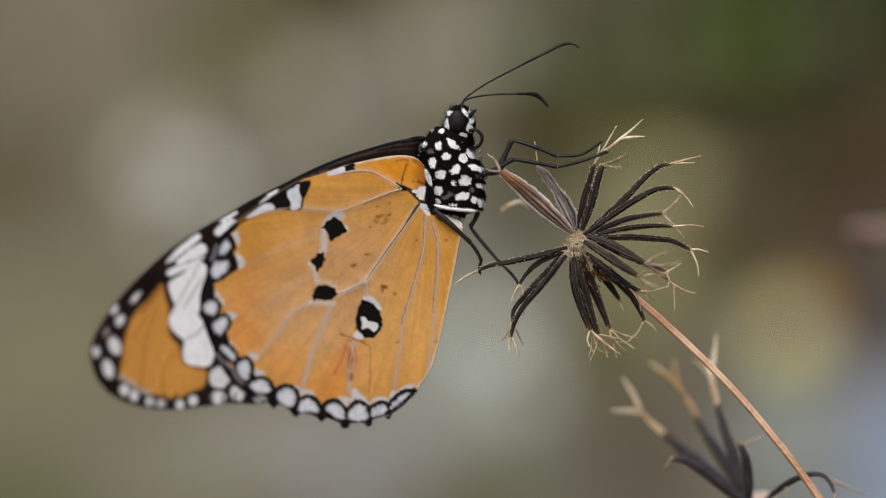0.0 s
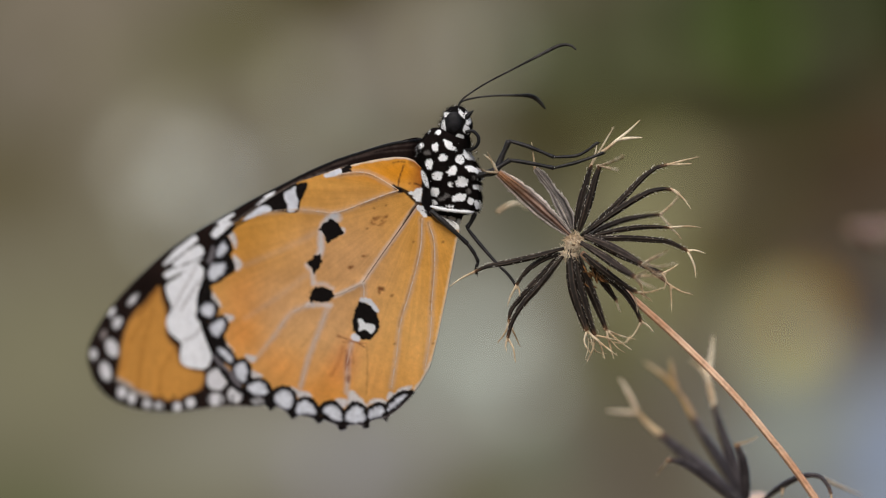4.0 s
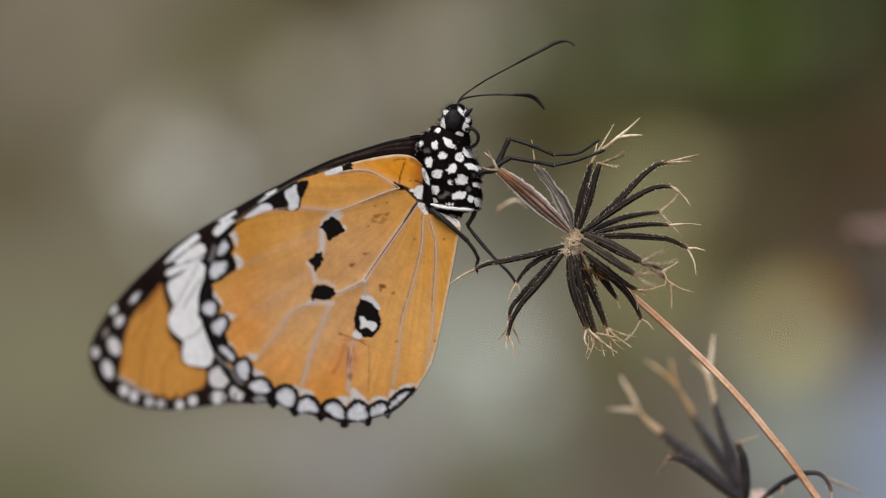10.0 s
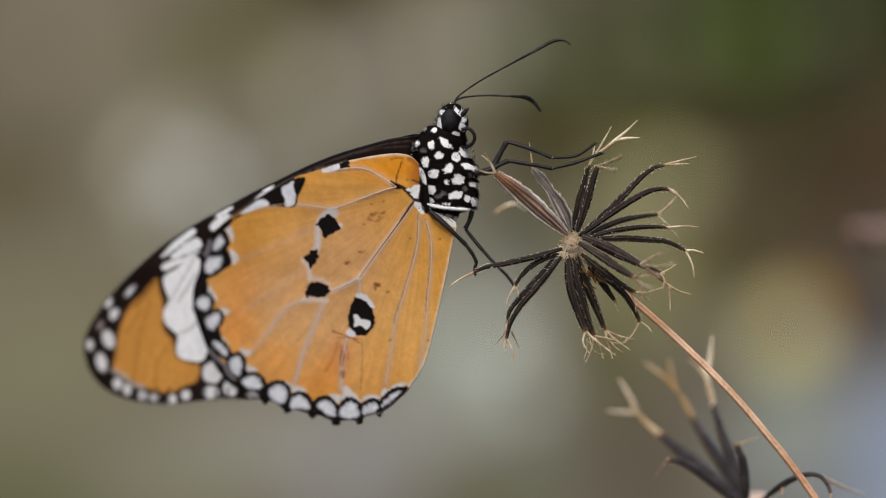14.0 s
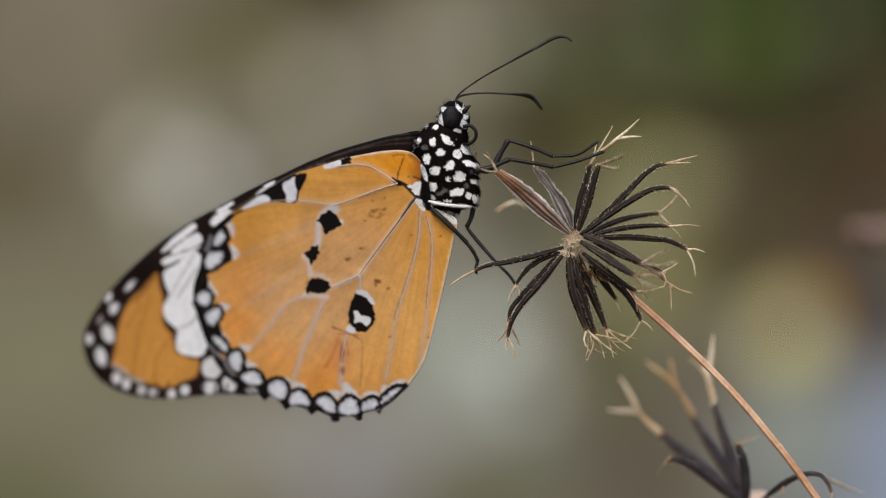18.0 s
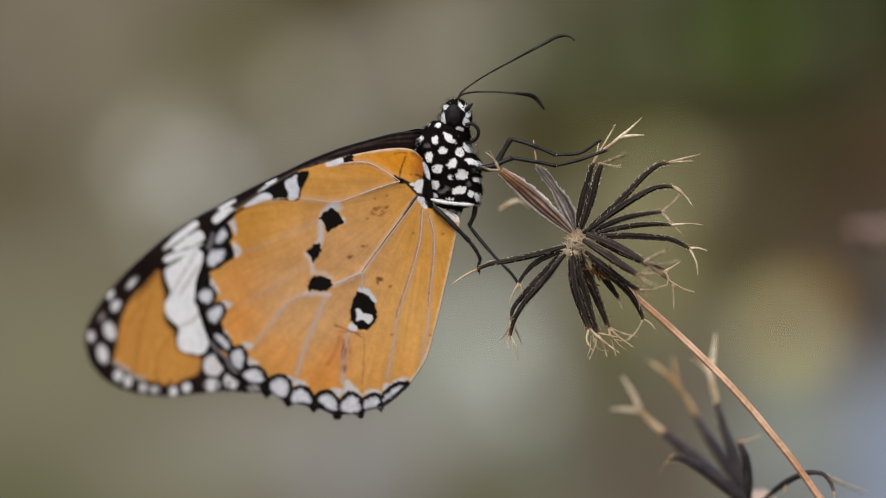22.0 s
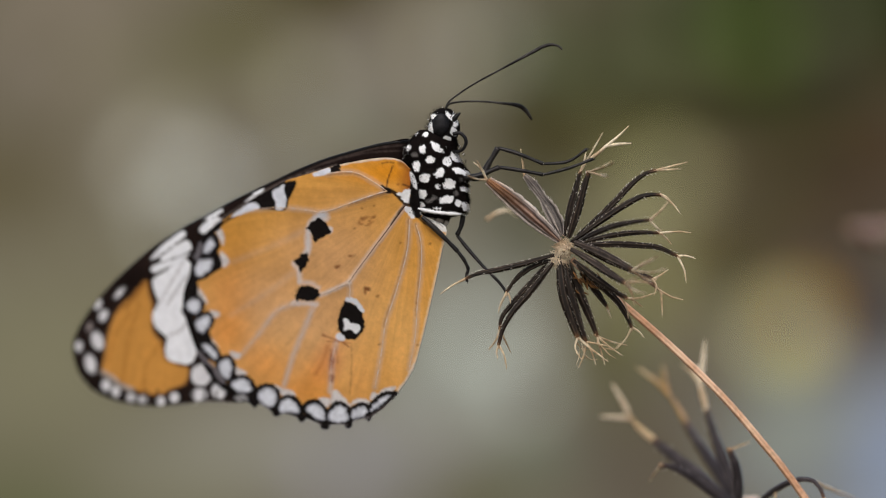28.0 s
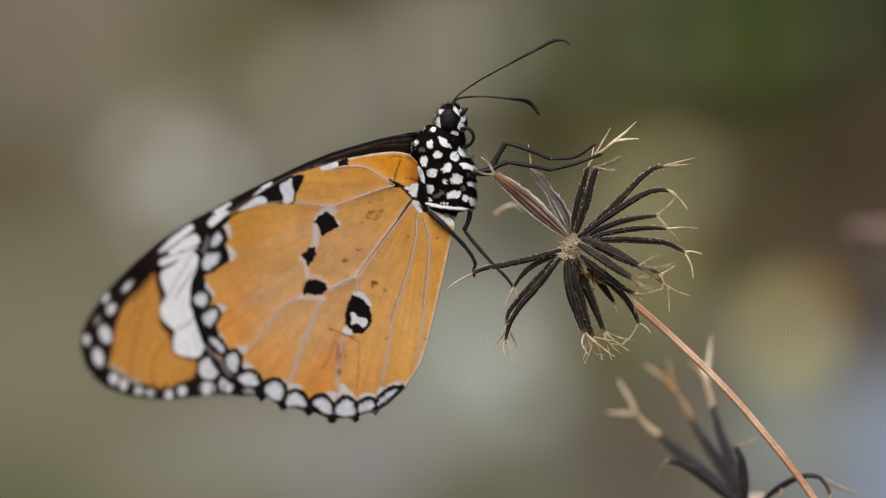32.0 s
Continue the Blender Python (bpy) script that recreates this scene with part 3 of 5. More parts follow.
    for pts in WEDGES_SIDE + WEDGES_BELOW:
        p.patch(pts, (0.66, 0.65, 0.67), 4.5, 0.9, grow=-1.0)
    p.line(rim[:-1], 17, BLACK, 2)
    p.line(HIND_COSTA[-2:] + HIND_OUTER[:9], 20, BLACK, 1.5)
    p.patch([(398, 411), (408, 414), (416, 426), (418, 440), (414, 448), (421, 462), (420, 476), (402, 490), (384, 500), (366, 512), (362, 470), (376, 430)], BLACK, 2)
    spots = SPOTS_SIDE + SPOTS_BELOW
    mids = [tuple(np.mean(q, 0)) for q in spots]
    calm = p.jag
    p.jag = calm * 1.2
    for pts in spots:
        p.patch(pts, BLACK, 2.6, grow=8.0 if pts in SPOTS_BELOW[1:-1] else 7.0, ragged=2.5)
    for a, b in zip(mids[2:-1], mids[3:-1]):
        p.line([a, b], 15, BLACK, 2)
    p.line([(372, 500), (376, 522), (366, 560), (378, 600), (398, 645), (430, 682), (470, 706), (490, 712)], 11, BLACK, 3)
    for x, y, rx, ry in ((366, 520, 8, 10), (382, 602, 8, 8), (481, 702, 9, 9), (368, 568, 8, 14), (388, 604, 9, 8), (396, 642, 6, 9), (440, 690, 9, 8)):
        p.spot(x, y, rx, ry, BLACK, 0, 3)
    for pts in spots:
        p.patch(pts, (0.46, 0.47, 0.53), 3.5, grow=0.2, ragged=3)
        p.patch(pts, (0.71, 0.73, 0.79), 5.0, grow=-3.0, ragged=2)
    p.jag = calm
    # fine grey rows in the white scales
    pale = (p.c.min(1) > 0.4) & (np.hypot(u - 600, v - 520) > 150)
    p.c[pale] *= (0.87 + 0.24 * grain(u * 0.8 + v * 0.3, v - u * 0.2, 4.5, 18))[pale][:, None]
    # grey scales beyond the domes, black vein ends at the scalloped edge
    for pts, w in (([(384, 628), (396, 641), (408, 650)], 7), ([(414, 656), (419, 668), (428, 678)], 7), ([(383, 436), (380, 450), (376, 458)], 8), ([(492, 716), (502, 721), (510, 724)], 5)):
        p.line(pts, w, (0.22, 0.20, 0.22), 4, 0.75)
    p.spot(463, 706, 10, 6, (0.42, 0.41, 0.42), 10, 4, 0.85)
    for x, y, w in ((486, 716, 7), (523, 731, 8), (569, 739, 8), (611, 753, 9), (653, 749, 6.5), (688, 735, 7), (734, 694, 6), (442, 700, 6)):
        p.spot(x, y, w, w + 2, BLACK, 0, 2.5)
    p.line([(530, 734), (545, 735), (560, 738)], 2.5, (0.16, 0.14, 0.14), 2, 0.8)
    p.line([(578, 740), (592, 746), (603, 750)], 2.5, (0.16, 0.14, 0.14), 2, 0.8)
    p.line([(618, 751), (636, 748), (650, 749)], 2.5, (0.12, 0.10, 0.10), 2, 0.8)
    p.line([(660, 743), (676, 738), (688, 735)], 2.5, (0.16, 0.14, 0.14), 2, 0.8)
    p.line([(692, 733), (712, 718), (734, 697)], 3.5, (0.10, 0.08, 0.08), 2, 0.85)
    p.line([(742, 686), (756, 666), (768, 640)], 9, (0.72, 0.66, 0.60), 5, 0.85, 4)
    return p.c


def hind_depth(u, v):
    d = hinge_depth(u, v) + 3 * (grain(u, v, 90, 3) - 0.5)
    for path, r, _ in HIND_VEINS:
        d = d - 1.6 * np.exp(-(near(u, v, spline(path, 12)) / 9) ** 2)
    return d


FORE_COSTA = [(752, 243), (700, 251), (650, 265), (600, 281), (550, 302), (500, 327), (450, 352), (400, 380), (349, 409), (298, 444),
              (247, 490), (211, 529), (182, 569), (165, 601), (160, 626), (164, 649), (174, 673), (193, 695)]
FORE_OUTER = [(218, 710), (251, 720), (300, 725), (350, 721), (400, 715), (440, 716), (470, 714), (500, 702), (560, 640), (640, 540),
              (710, 440), (752, 350), (758, 290)]


def paint_forewing(u, v):
    p = Pigment(u, v, BLACK)
    p.c = p.c * ((0.8 + 0.9 * grain(u, v, 40, 8)) * np.interp(u, (430, 600), (1.0, 0.75)))[:, None]
    p.c = p.c * np.array((1.5, 1.1, 0.95))
    for path in ([(748, 262), (690, 266), (640, 276), (590, 292)], [(744, 252), (680, 262), (600, 288), (520, 324)]):
        p.line(path, 2.5, (0.11, 0.08, 0.07), 3.0, 0.35)
    rust = (0.30, 0.13, 0.04)
    edge = [(286, 503), (262, 530), (240, 552), (226, 582), (219, 612), (216, 640), (212, 664), (226, 676), (246, 686), (270, 698), (310, 706),
            (342, 694), (362, 683), (367, 657), (346, 650), (326, 640), (318, 612), (302, 590), (300, 548), (293, 522)]
    p.patch(edge, rust, 7)
    p.patch(edge, (0.63, 0.295, 0.065), 7, grow=-2.5)
    p.c *= (0.93 + 0.13 * grain(u * 0.9 + v * 0.25, v * 0.08, 9, 12))[:, None]
    for path in ([(276, 545), (258, 610), (250, 680)], [(318, 610), (292, 650), (286, 700)], [(262, 560), (236, 600), (222, 650)]):
        p.line(path, 5, (0.36, 0.14, 0.02), 5, 0.45)
    p.line([(284, 510), (268, 532), (250, 552)], 6, (0.22, 0.08, 0.01), 5, 0.7)
    white = (0.90, 0.91, 0.95)
    p.patch([(295, 463), (312, 443), (330, 428), (348, 415), (357, 418), (352, 426), (334, 440), (310, 458), (298, 466)], white, 1.8)
    p.patch([(312, 462), (330, 446), (350, 433), (360, 431), (367, 444), (352, 455), (330, 464), (316, 469)], white, 1.8)
    p.patch([(296, 486), (300, 476), (330, 467), (350, 458), (364, 453), (352, 464), (330, 476), (306, 488)], white, 1.8)
    p.patch([(299, 503), (318, 488), (344, 468), (356, 463), (366, 472), (371, 478), (364, 510), (358, 540), (352, 556), (366, 574), (376, 592),
             (380, 620), (374, 644), (360, 650), (346, 647), (332, 644), (323, 630), (326, 606), (318, 596), (304, 582), (301, 560), (310, 540), (303, 524)], white, 2)
    for path in ([(352, 470), (330, 510), (312, 542)], [(370, 482), (346, 512), (326, 545)], [(364, 572), (350, 590), (328, 600)]):
        p.line(path, 4, (0.46, 0.44, 0.45), 4, 0.75)
    p.spot(358, 556, 7, 5, BLACK, 30, 3, 0.7)
    for x, y, rx, ry, turn in ((404, 383, 19, 6, -28), (399, 403, 22, 9, -32), (482, 340, 10, 6, -25), (472, 352, 13, 2.4, -35)):
        p.spot(x, y, rx, ry, white, turn, 1.8)
    for x, y, rx, ry, turn in ((203, 547, 6.5, 10, 15), (213, 567, 8, 12, 25), (241, 526, 12, 5, -50), (204, 612, 11, 18, -20), (171, 623, 7, 9.5, 0),
                               (192, 653, 10, 17, -15), (221, 690, 9, 11, 0), (238, 701, 8, 10, 0), (267, 711, 9, 9, 0), (287, 714, 8, 8, 0),
                               (318, 716, 9, 9, 0), (342, 709, 10, 10, 0), (389, 668, 20, 21, 0), (387, 703, 15, 12, 0), (421, 695, 14, 16, 0),
                               (461, 706, 11, 7, 0)):
        p.spot(x, y, rx * 0.92, ry * 0.92, (0.80, 0.79, 0.82), turn, 4.5, 0.95)
    p.spot(189, 588, 5, 9, (0.35, 0.30, 0.29), 20, 3, 0.8)
    p.line([(214, 668), (230, 676), (246, 690), (268, 697)], 8, (0.55, 0.48, 0.44), 4, 0.7)
    p.line([(620, 291), (560, 310), (505, 334), (440, 376), (405, 402)], 3, (0.20, 0.16, 0.14), 2, 0.6)
    p.line([(215, 713), (250, 724), (300, 729), (350, 724), (400, 717), (440, 717)], 5, (0.50, 0.44, 0.40), 4, 0.75)
    for x in range(228, 440, 21):
        p.line([(x, 698), (x - 2, 728)], 5, BLACK, 3, 0.7)
    return p.c


def fore_depth(u, v):
    return hinge_depth(u, v) + 5 + 34 * np.clip((u - 722) / 24, 0, 1) ** 2 + 3 * (grain(u, v, 80, 4) - 0.5) + 3 * np.exp(-near(u, v, spline(FORE_COSTA, 10)) / 6)


def fringe(wing, edge, depth, long, dark_at=()):
    """Fine hair scales that stand off a wing's rim; dark where a vein meets it."""
    rng = random.Random(len(edge))
    q = spline(edge, 1.6)
    d = depth(q[:, 0], q[:, 1])
    run = np.gradient(q, axis=0)
    pale, dark = bmesh.new(), bmesh.new()
    for (u, v), (a, b), k in zip(q, run, d):
        w = math.hypot(a, b)
        out = np.array((-b, a)) / w
        if out @ np.array((u - 560, v - 520)) < 0:
            out = -out
        slant = rng.gauss(0, 0.35)
        tip = P(u + out[0] + slant * a / w, v + out[1] + slant * b / w, k + rng.gauss(0, 0.3))
        at = P(u, v, k)
        near_vein = any(math.hypot(u - x, v - y) < 9 for x, y in dark_at)
        cone(dark if near_vein else pale, at + (at - tip), tip - at, rng.uniform(0.6, 1.15) * long * UNIT, 0.55 * UNIT)
    tagged(part("fringe", pale, FRINGE, wing, "fine pale hair fringe"), kind="stuff")
    if dark.verts:
        tagged(part("fringe", dark, FUR, wing, "dark hair tufts at the vein ends"), kind="stuff")
    else:
        dark.free()


VEIN_ENDS = [(486, 721), (523, 736), (569, 744), (611, 758), (653, 755), (688, 740), (734, 697)]
HINGES = {"hindwing": P(757, 330), "forewing": P(757, 290)}
WINGS = []


def wings():
    hind, fore = spline(HIND_COSTA + HIND_OUTER + HIND_LOWER + HIND_INNER, 2.5, True), spline(FORE_COSTA + FORE_OUTER, 3, True)
    for name, outline, paint, depth, step, label in (
            ("hindwing", hind, paint_hindwing, hind_depth, 1.5, "orange hindwing underside with black discal spots and white-spotted black border"),
            ("forewing", fore, paint_forewing, fore_depth, 1.8, "dark-tipped forewing with a white band and orange patch")):
        u, v, quads = lattice(outline, step)
        ob = sheet(name, lift(u, v, depth(u, v)), quads, WING, butterfly, paint(u, v), label, pivot=HINGES[name])
        WINGS.append(ob)
        body = ob.modifiers.new("thickness", "SOLIDIFY")
        body.thickness, body.offset = 0.05e-3, 1.0
        if name == "hindwing":
            fringe(ob, HIND_OUTER[-1:] + HIND_LOWER, hind_depth, 6, VEIN_ENDS)
            fringe(ob, HIND_LOWER[-1:] + HIND_INNER[:9], hind_depth, 4)
        else:
            fringe(ob, FORE_COSTA[-2:] + FORE_OUTER[:6], fore_depth, 9)
        if name == "hindwing":
            for path, r, mat in HIND_VEINS:
                q = spline(path, 5)
                d = hind_depth(q[:, 0], q[:, 1]) - 0.4
                vein = tube(bmesh.new(), [P(a, b, c) for (a, b), c in zip(q, d)], [r * 1.25 * UNIT, r * 0.9 * UNIT], 6)
                part("vein", vein, mat, ob)
        # the wing of the other side, closed against it, a little lower
        u, v, quads = lattice(outline, 5)
        mid = outline.mean(0)
        far = sheet(name, lift(mid[0] + 0.975 * (u - mid[0]), mid[1] + 0.975 * (v - mid[1]), depth(u, v) + 14 + np.clip((u - 560) / 5, 0, 40)), quads, WING, butterfly, paint(u, v), label, pivot=HINGES[name])
        WINGS.append(far)
        body = far.modifiers.new("thickness", "SOLIDIFY")
        body.thickness, body.offset = 0.05e-3, 1.0
    # the thick leading edge of the forewing
    q = spline(FORE_COSTA[:14], 6)
    d = fore_depth(q[:, 0], q[:, 1])
    part("wing_edge", tube(bmesh.new(), [P(a, b + 1.5, c) for (a, b), c in zip(q, d)], [3.2 * UNIT, 2.6 * UNIT, 1.5 * UNIT], 8), CHITIN, WINGS[2],
         "dark leading edge rib")


wings()


def loft(name, rows, mid, flat, paint, mat, label, seg=200):
    """A rounded body from rows of (v, left, right); paint takes plan points."""
    rows = spline(rows, 1.5)
    us, vs, ds = [], [], []
    for v, a, b in rows:
        t = np.linspace(0, 2 * np.pi, seg, endpoint=False)
        us.append((a + b) / 2 + (b - a) / 2 * np.cos(t))
        ds.append(mid + (b - a) / 2 * flat * np.sin(t))
        vs.append(np.full(seg, v))
    u, v, d = np.concatenate(us), np.concatenate(vs), np.concatenate(ds)
    bumpy = 1.4 * (grain(u + d, v, 10, 21) - 0.5) + 0.8 * (grain(u - d, v, 4, 22) - 0.5)
    n = len(rows)
    faces = [(i * seg + j, i * seg + (j + 1) % seg, (i + 1) * seg + (j + 1) % seg, (i + 1) * seg + j) for i in range(n - 1) for j in range(seg)]
    faces += [tuple(range(seg))[::-1], tuple((n - 1) * seg + j for j in range(seg))]
    return sheet(name, lift(u + bumpy, v, d + bumpy), faces, mat, butterfly, paint(u, v), label)


def paint_thorax(u, v):
    p = Pigment(u, v, (0.008, 0.0055, 0.005), 3.2)
    w = (0.95, 0.95, 0.96)
    for x, y, rx, ry, turn in ((763, 230, 5, 5, 0), (781, 233, 6, 5, 0), (751, 257, 5, 7, 10), (777, 258, 7, 9, 0), (801, 255, 14, 6, 40), (765, 288, 7, 11, -15), (791, 278, 9, 8, 0),
                               (820, 280, 9, 9, 30), (806, 300, 8, 10, 30), (781, 309, 10, 9, 0), (802, 324, 5, 6, -20), (824, 320, 12, 11, 0), (841, 298, 14, 6, 20)):
        p.spot(x, y, rx * 0.9, ry * 0.9, w, turn, 1.4)
    for x, y, rx, ry, turn in (
                               (775, 338, 10, 9, 20), (819, 348, 15, 8, -15), (850, 328, 9, 5, -20), (773, 357, 9, 6, 20), (803, 363, 7, 3, 0), (838, 354, 7, 6, 30),
                               (851, 360, 6, 9, -20), (856, 316, 5, 7, 0), (832, 272, 6, 10, -30), (757, 312, 4, 14, -15)):
        p.spot(x, y, rx * 0.9, ry * 0.9, w, turn, 1.4)
    for x, y in ((788, 350), (762, 268), (845, 312), (836, 336), (795, 345)):
        p.spot(x, y, 5, 4, (0.22, 0.20, 0.19), 0, 4, 0.6)
    p.line([(770, 366), (800, 370), (842, 373)], 7, w, 1.6)
    p.line([(768, 373), (800, 377), (846, 379)], 3, (0.02, 0.015, 0.015), 1.5)
    return p.c


THORAX = [(224, 772, 806), (230, 764, 828), (240, 756, 836), (252, 747, 838), (265, 742, 838), (282, 744, 845), (298, 748, 858), (308, 751, 860), (318, 753, 856), (330, 757, 856),
                (352, 762, 858), (366, 767, 856), (372, 772, 851), (377, 782, 838), (380, 796, 822)]
loft("thorax", THORAX, 26, 0.62, paint_thorax, BODY, "furry black thorax with round white spots")


def paint_head(u, v):
    p = Pigment(u, v, (0.007, 0.006, 0.006), 2.0)
    for x, y, rx, ry, turn in ((797, 201, 7, 5, 0), (825, 200, 10, 4, 45), (790, 224, 5, 14, 0), (819, 241, 7, 6, -15), (835, 213, 4, 7, 10), (831, 227, 5.5, 8, -15), (829, 200, 3, 5, 40)):
        p.spot(x, y, rx, ry, (0.88, 0.88, 0.88), turn, 1.6)
    return p.c


loft("head", [(186, 806, 822), (190, 799, 828), (198, 792, 834), (210, 787, 840), (222, 785, 842), (234, 788, 839), (246, 796, 834), (256, 806, 828)],
     22, 0.80, paint_head, BODY, "small black head with white marks")
head = bpy.data.objects["head"]
for d in (2, 44):
    part("eye", ball(bmesh.new(), P(808.5, 214, d), (15 * UNIT, 8 * UNIT, 18.5 * UNIT), 8, 32), EYE_GLOSS, head, "glossy black compound eye")
for d in (8, 24):
    path = [P(a, b, c) for a, b, c in spline([(826, 212, d + 2), (834, 203, d), (843, 194, d - 2)], 2)]
    part("palp", tube(bmesh.new(), path, [4 * UNIT, 4.5 * UNIT, 1.5 * UNIT], 8), CHITIN, head)
coil = [(830, 232, 4), (842, 230, 2), (851, 238, 0), (853, 248, 0), (848, 258, 2), (839, 263, 6), (828, 262, 12)]
part("proboscis", tube(bmesh.new(), [P(*q) for q in spline(coil, 1.5)], [3.3 * UNIT, 3.1 * UNIT, 2.4 * UNIT], 10), CHITIN, head, "coiled black proboscis")


def paint_abdomen(u, v):
    p = Pigment(u, v, (0.018, 0.012, 0.010), 3)
    for x, y, rx, ry, turn in ((806, 385, 9, 4, 20), (817, 393, 6, 7, 0), (790, 382, 6, 3, 15), (812, 404, 7, 5, 30)):
        p.spot(x, y, rx, ry, (0.78, 0.76, 0.72), turn, 3)
    return p.c


loft("abdomen", [(372, 776, 828), (384, 778, 824), (396, 782, 818), (410, 776, 812), (440, 772, 804), (480, 766, 792), (500, 770, 784)],
     44, 0.7, paint_abdomen, BODY, "pale-based abdomen between the wings", 40)


def foreleg():
    """The short brush leg, folded against the thorax, with scales that stand off it."""
    q = [P(*k) for k in spline([(768, 363, -8), (786, 368, -12), (806, 371, -13), (828, 373, -11), (843, 374, -4)], 3)]
    rng = random.Random(8)
    bm = tube(bmesh.new(), q, [1.6 * UNIT] + [rng.uniform(2.4, 3.6) * UNIT for _ in range(11)] + [1.8 * UNIT], 10)
    for _ in range(160):
        k = rng.randrange(1, len(q) - 1)
        way = (q[k + 1] - q[k]).normalized() * 1.4 + Vector((rng.gauss(0, 0.5), rng.gauss(-0.3, 0.6), rng.gauss(0, 0.8)))
        cone(bm, q[k] + way.normalized() * 1.5 * UNIT, way, rng.uniform(2.5, 5) * UNIT, 0.8 * UNIT)
    part("foreleg", bm, WHITE, butterfly, "short folded white foreleg")


foreleg()


def fur():
    """Short hairs that stand off the head, the neck and the thorax."""
    rng = random.Random(4)
    dark, pale = bmesh.new(), bmesh.new()
    for cu, cv, ru, rv, d0, rd, count in ((812, 214, 29, 30, 22, 24, 260), (800, 306, 56, 80, 26, 33, 520)):
        for _ in range(count):
            a, b = rng.uniform(0, 2 * math.pi), rng.uniform(-1.0, 0.25)
            c = math.sqrt(1 - min(1, abs(b)) ** 2)
            u, v, d = cu + ru * c * math.cos(a), cv + rv * c * math.sin(a), d0 + rd * b
            if inside(np.array([u]), np.array([v]), [(735, 270), (770, 390), (700, 390), (690, 270)])[0] or v > 372:
                continue
            way = Vector((c * math.cos(a) + rng.gauss(0, 0.35), b + rng.gauss(0, 0.3), -c * math.sin(a) + rng.gauss(0.2, 0.35)))
            bm = pale if rng.random() < 0.12 else dark
            cone(bm, P(u, v, d) - way.normalized() * 2 * UNIT, way, rng.uniform(4, 8) * UNIT, 0.5 * UNIT)
    # hairs that lie along the thorax, white where a spot is
    spots = paint_thorax
    us = np.array([rng.uniform(742, 862) for _ in range(5200)])
    vs = np.array([rng.uniform(232, 380) for _ in range(5200)])
    tone = spots(us, vs)[:, 0]
    for u, v, white in zip(us, vs, tone):
        row = np.array(THORAX)
        a, b = np.interp(v, row[:, 0], row[:, 1]), np.interp(v, row[:, 0], row[:, 2])
        x = (u - (a + b) / 2) / ((b - a) / 2)
        if abs(x) > 0.97 or (white > 0.12 and rng.random() < 0.93):
            continue
        d = 26 - (b - a) / 2 * 0.62 * math.sqrt(1 - x * x)
        way = Vector((x * 0.7 + rng.gauss(-0.1, 0.35), -0.45, -0.8 + rng.gauss(0, 0.35)))
        cone(pale if white > 0.3 else dark, P(u, v, d + 0.6), way, rng.uniform(3, 5.5) * UNIT, 0.55 * UNIT)
    for _ in range(900):
        v = rng.uniform(228, 374)
        row = np.array(THORAX)
        a, b = np.interp(v, row[:, 0], row[:, 1]), np.interp(v, row[:, 0], row[:, 2])
        x = rng.choice((-1, 1, 1)) * rng.uniform(0.9, 0.995)
        u = (a + b) / 2 + x * (b - a) / 2
        if x < 0 and v > 262:
            continue
        white = spots(np.array([u - 4 * x]), np.array([v]))[0, 0]
        d = 26 - (b - a) / 2 * 0.62 * math.sqrt(1 - x * x)
        way = Vector((x + rng.gauss(0, 0.3), rng.gauss(-0.2, 0.4), -0.9 + rng.gauss(0, 0.4)))
        cone(pale if white > 0.3 else dark, P(u, v, d), way, rng.uniform(5, 10) * UNIT, 0.7 * UNIT)
    for _ in range(90):
        u = rng.uniform(756, 800)
        v = 250 - (u - 756) * 1.05 + rng.gauss(0, 4)
        cone(dark, P(u + 4, v + 4, rng.uniform(8, 34)), Vector((-0.7 + rng.gauss(0, 0.3), rng.gauss(0, 0.3), 0.8 + rng.gauss(0, 0.3))), rng.uniform(7, 15) * UNIT, 0.6 * UNIT)
    for _ in range(34):
        u, v = rng.gauss(746, 3), rng.gauss(262, 5)
        cone(pale if rng.random() < 0.12 else dark, P(u, v, rng.uniform(-6, 6)), Vector((0.5 + rng.gauss(0, 0.5), rng.gauss(-0.4, 0.3), rng.gauss(-0.3, 0.6))), rng.uniform(5, 11) * UNIT, 0.6 * UNIT)
    for _ in range(60):
        u, v = rng.gauss(760, 2), rng.uniform(290, 372)
        cone(dark if rng.random() < 0.96 else pale, P(u, v, hinge_depth(u, v) - 1), Vector((-0.6 + rng.gauss(0, 0.4), -0.5, rng.gauss(-0.2, 0.5))), rng.uniform(4, 9) * UNIT, 0.6 * UNIT)
    tagged(part("fur", dark, FUR, butterfly, "short black hairs on head and thorax"), kind="stuff")
    tagged(part("fur", pale, WHITE, butterfly, "sparse white hairs"), kind="stuff")


fur()

ANTENNAE = []
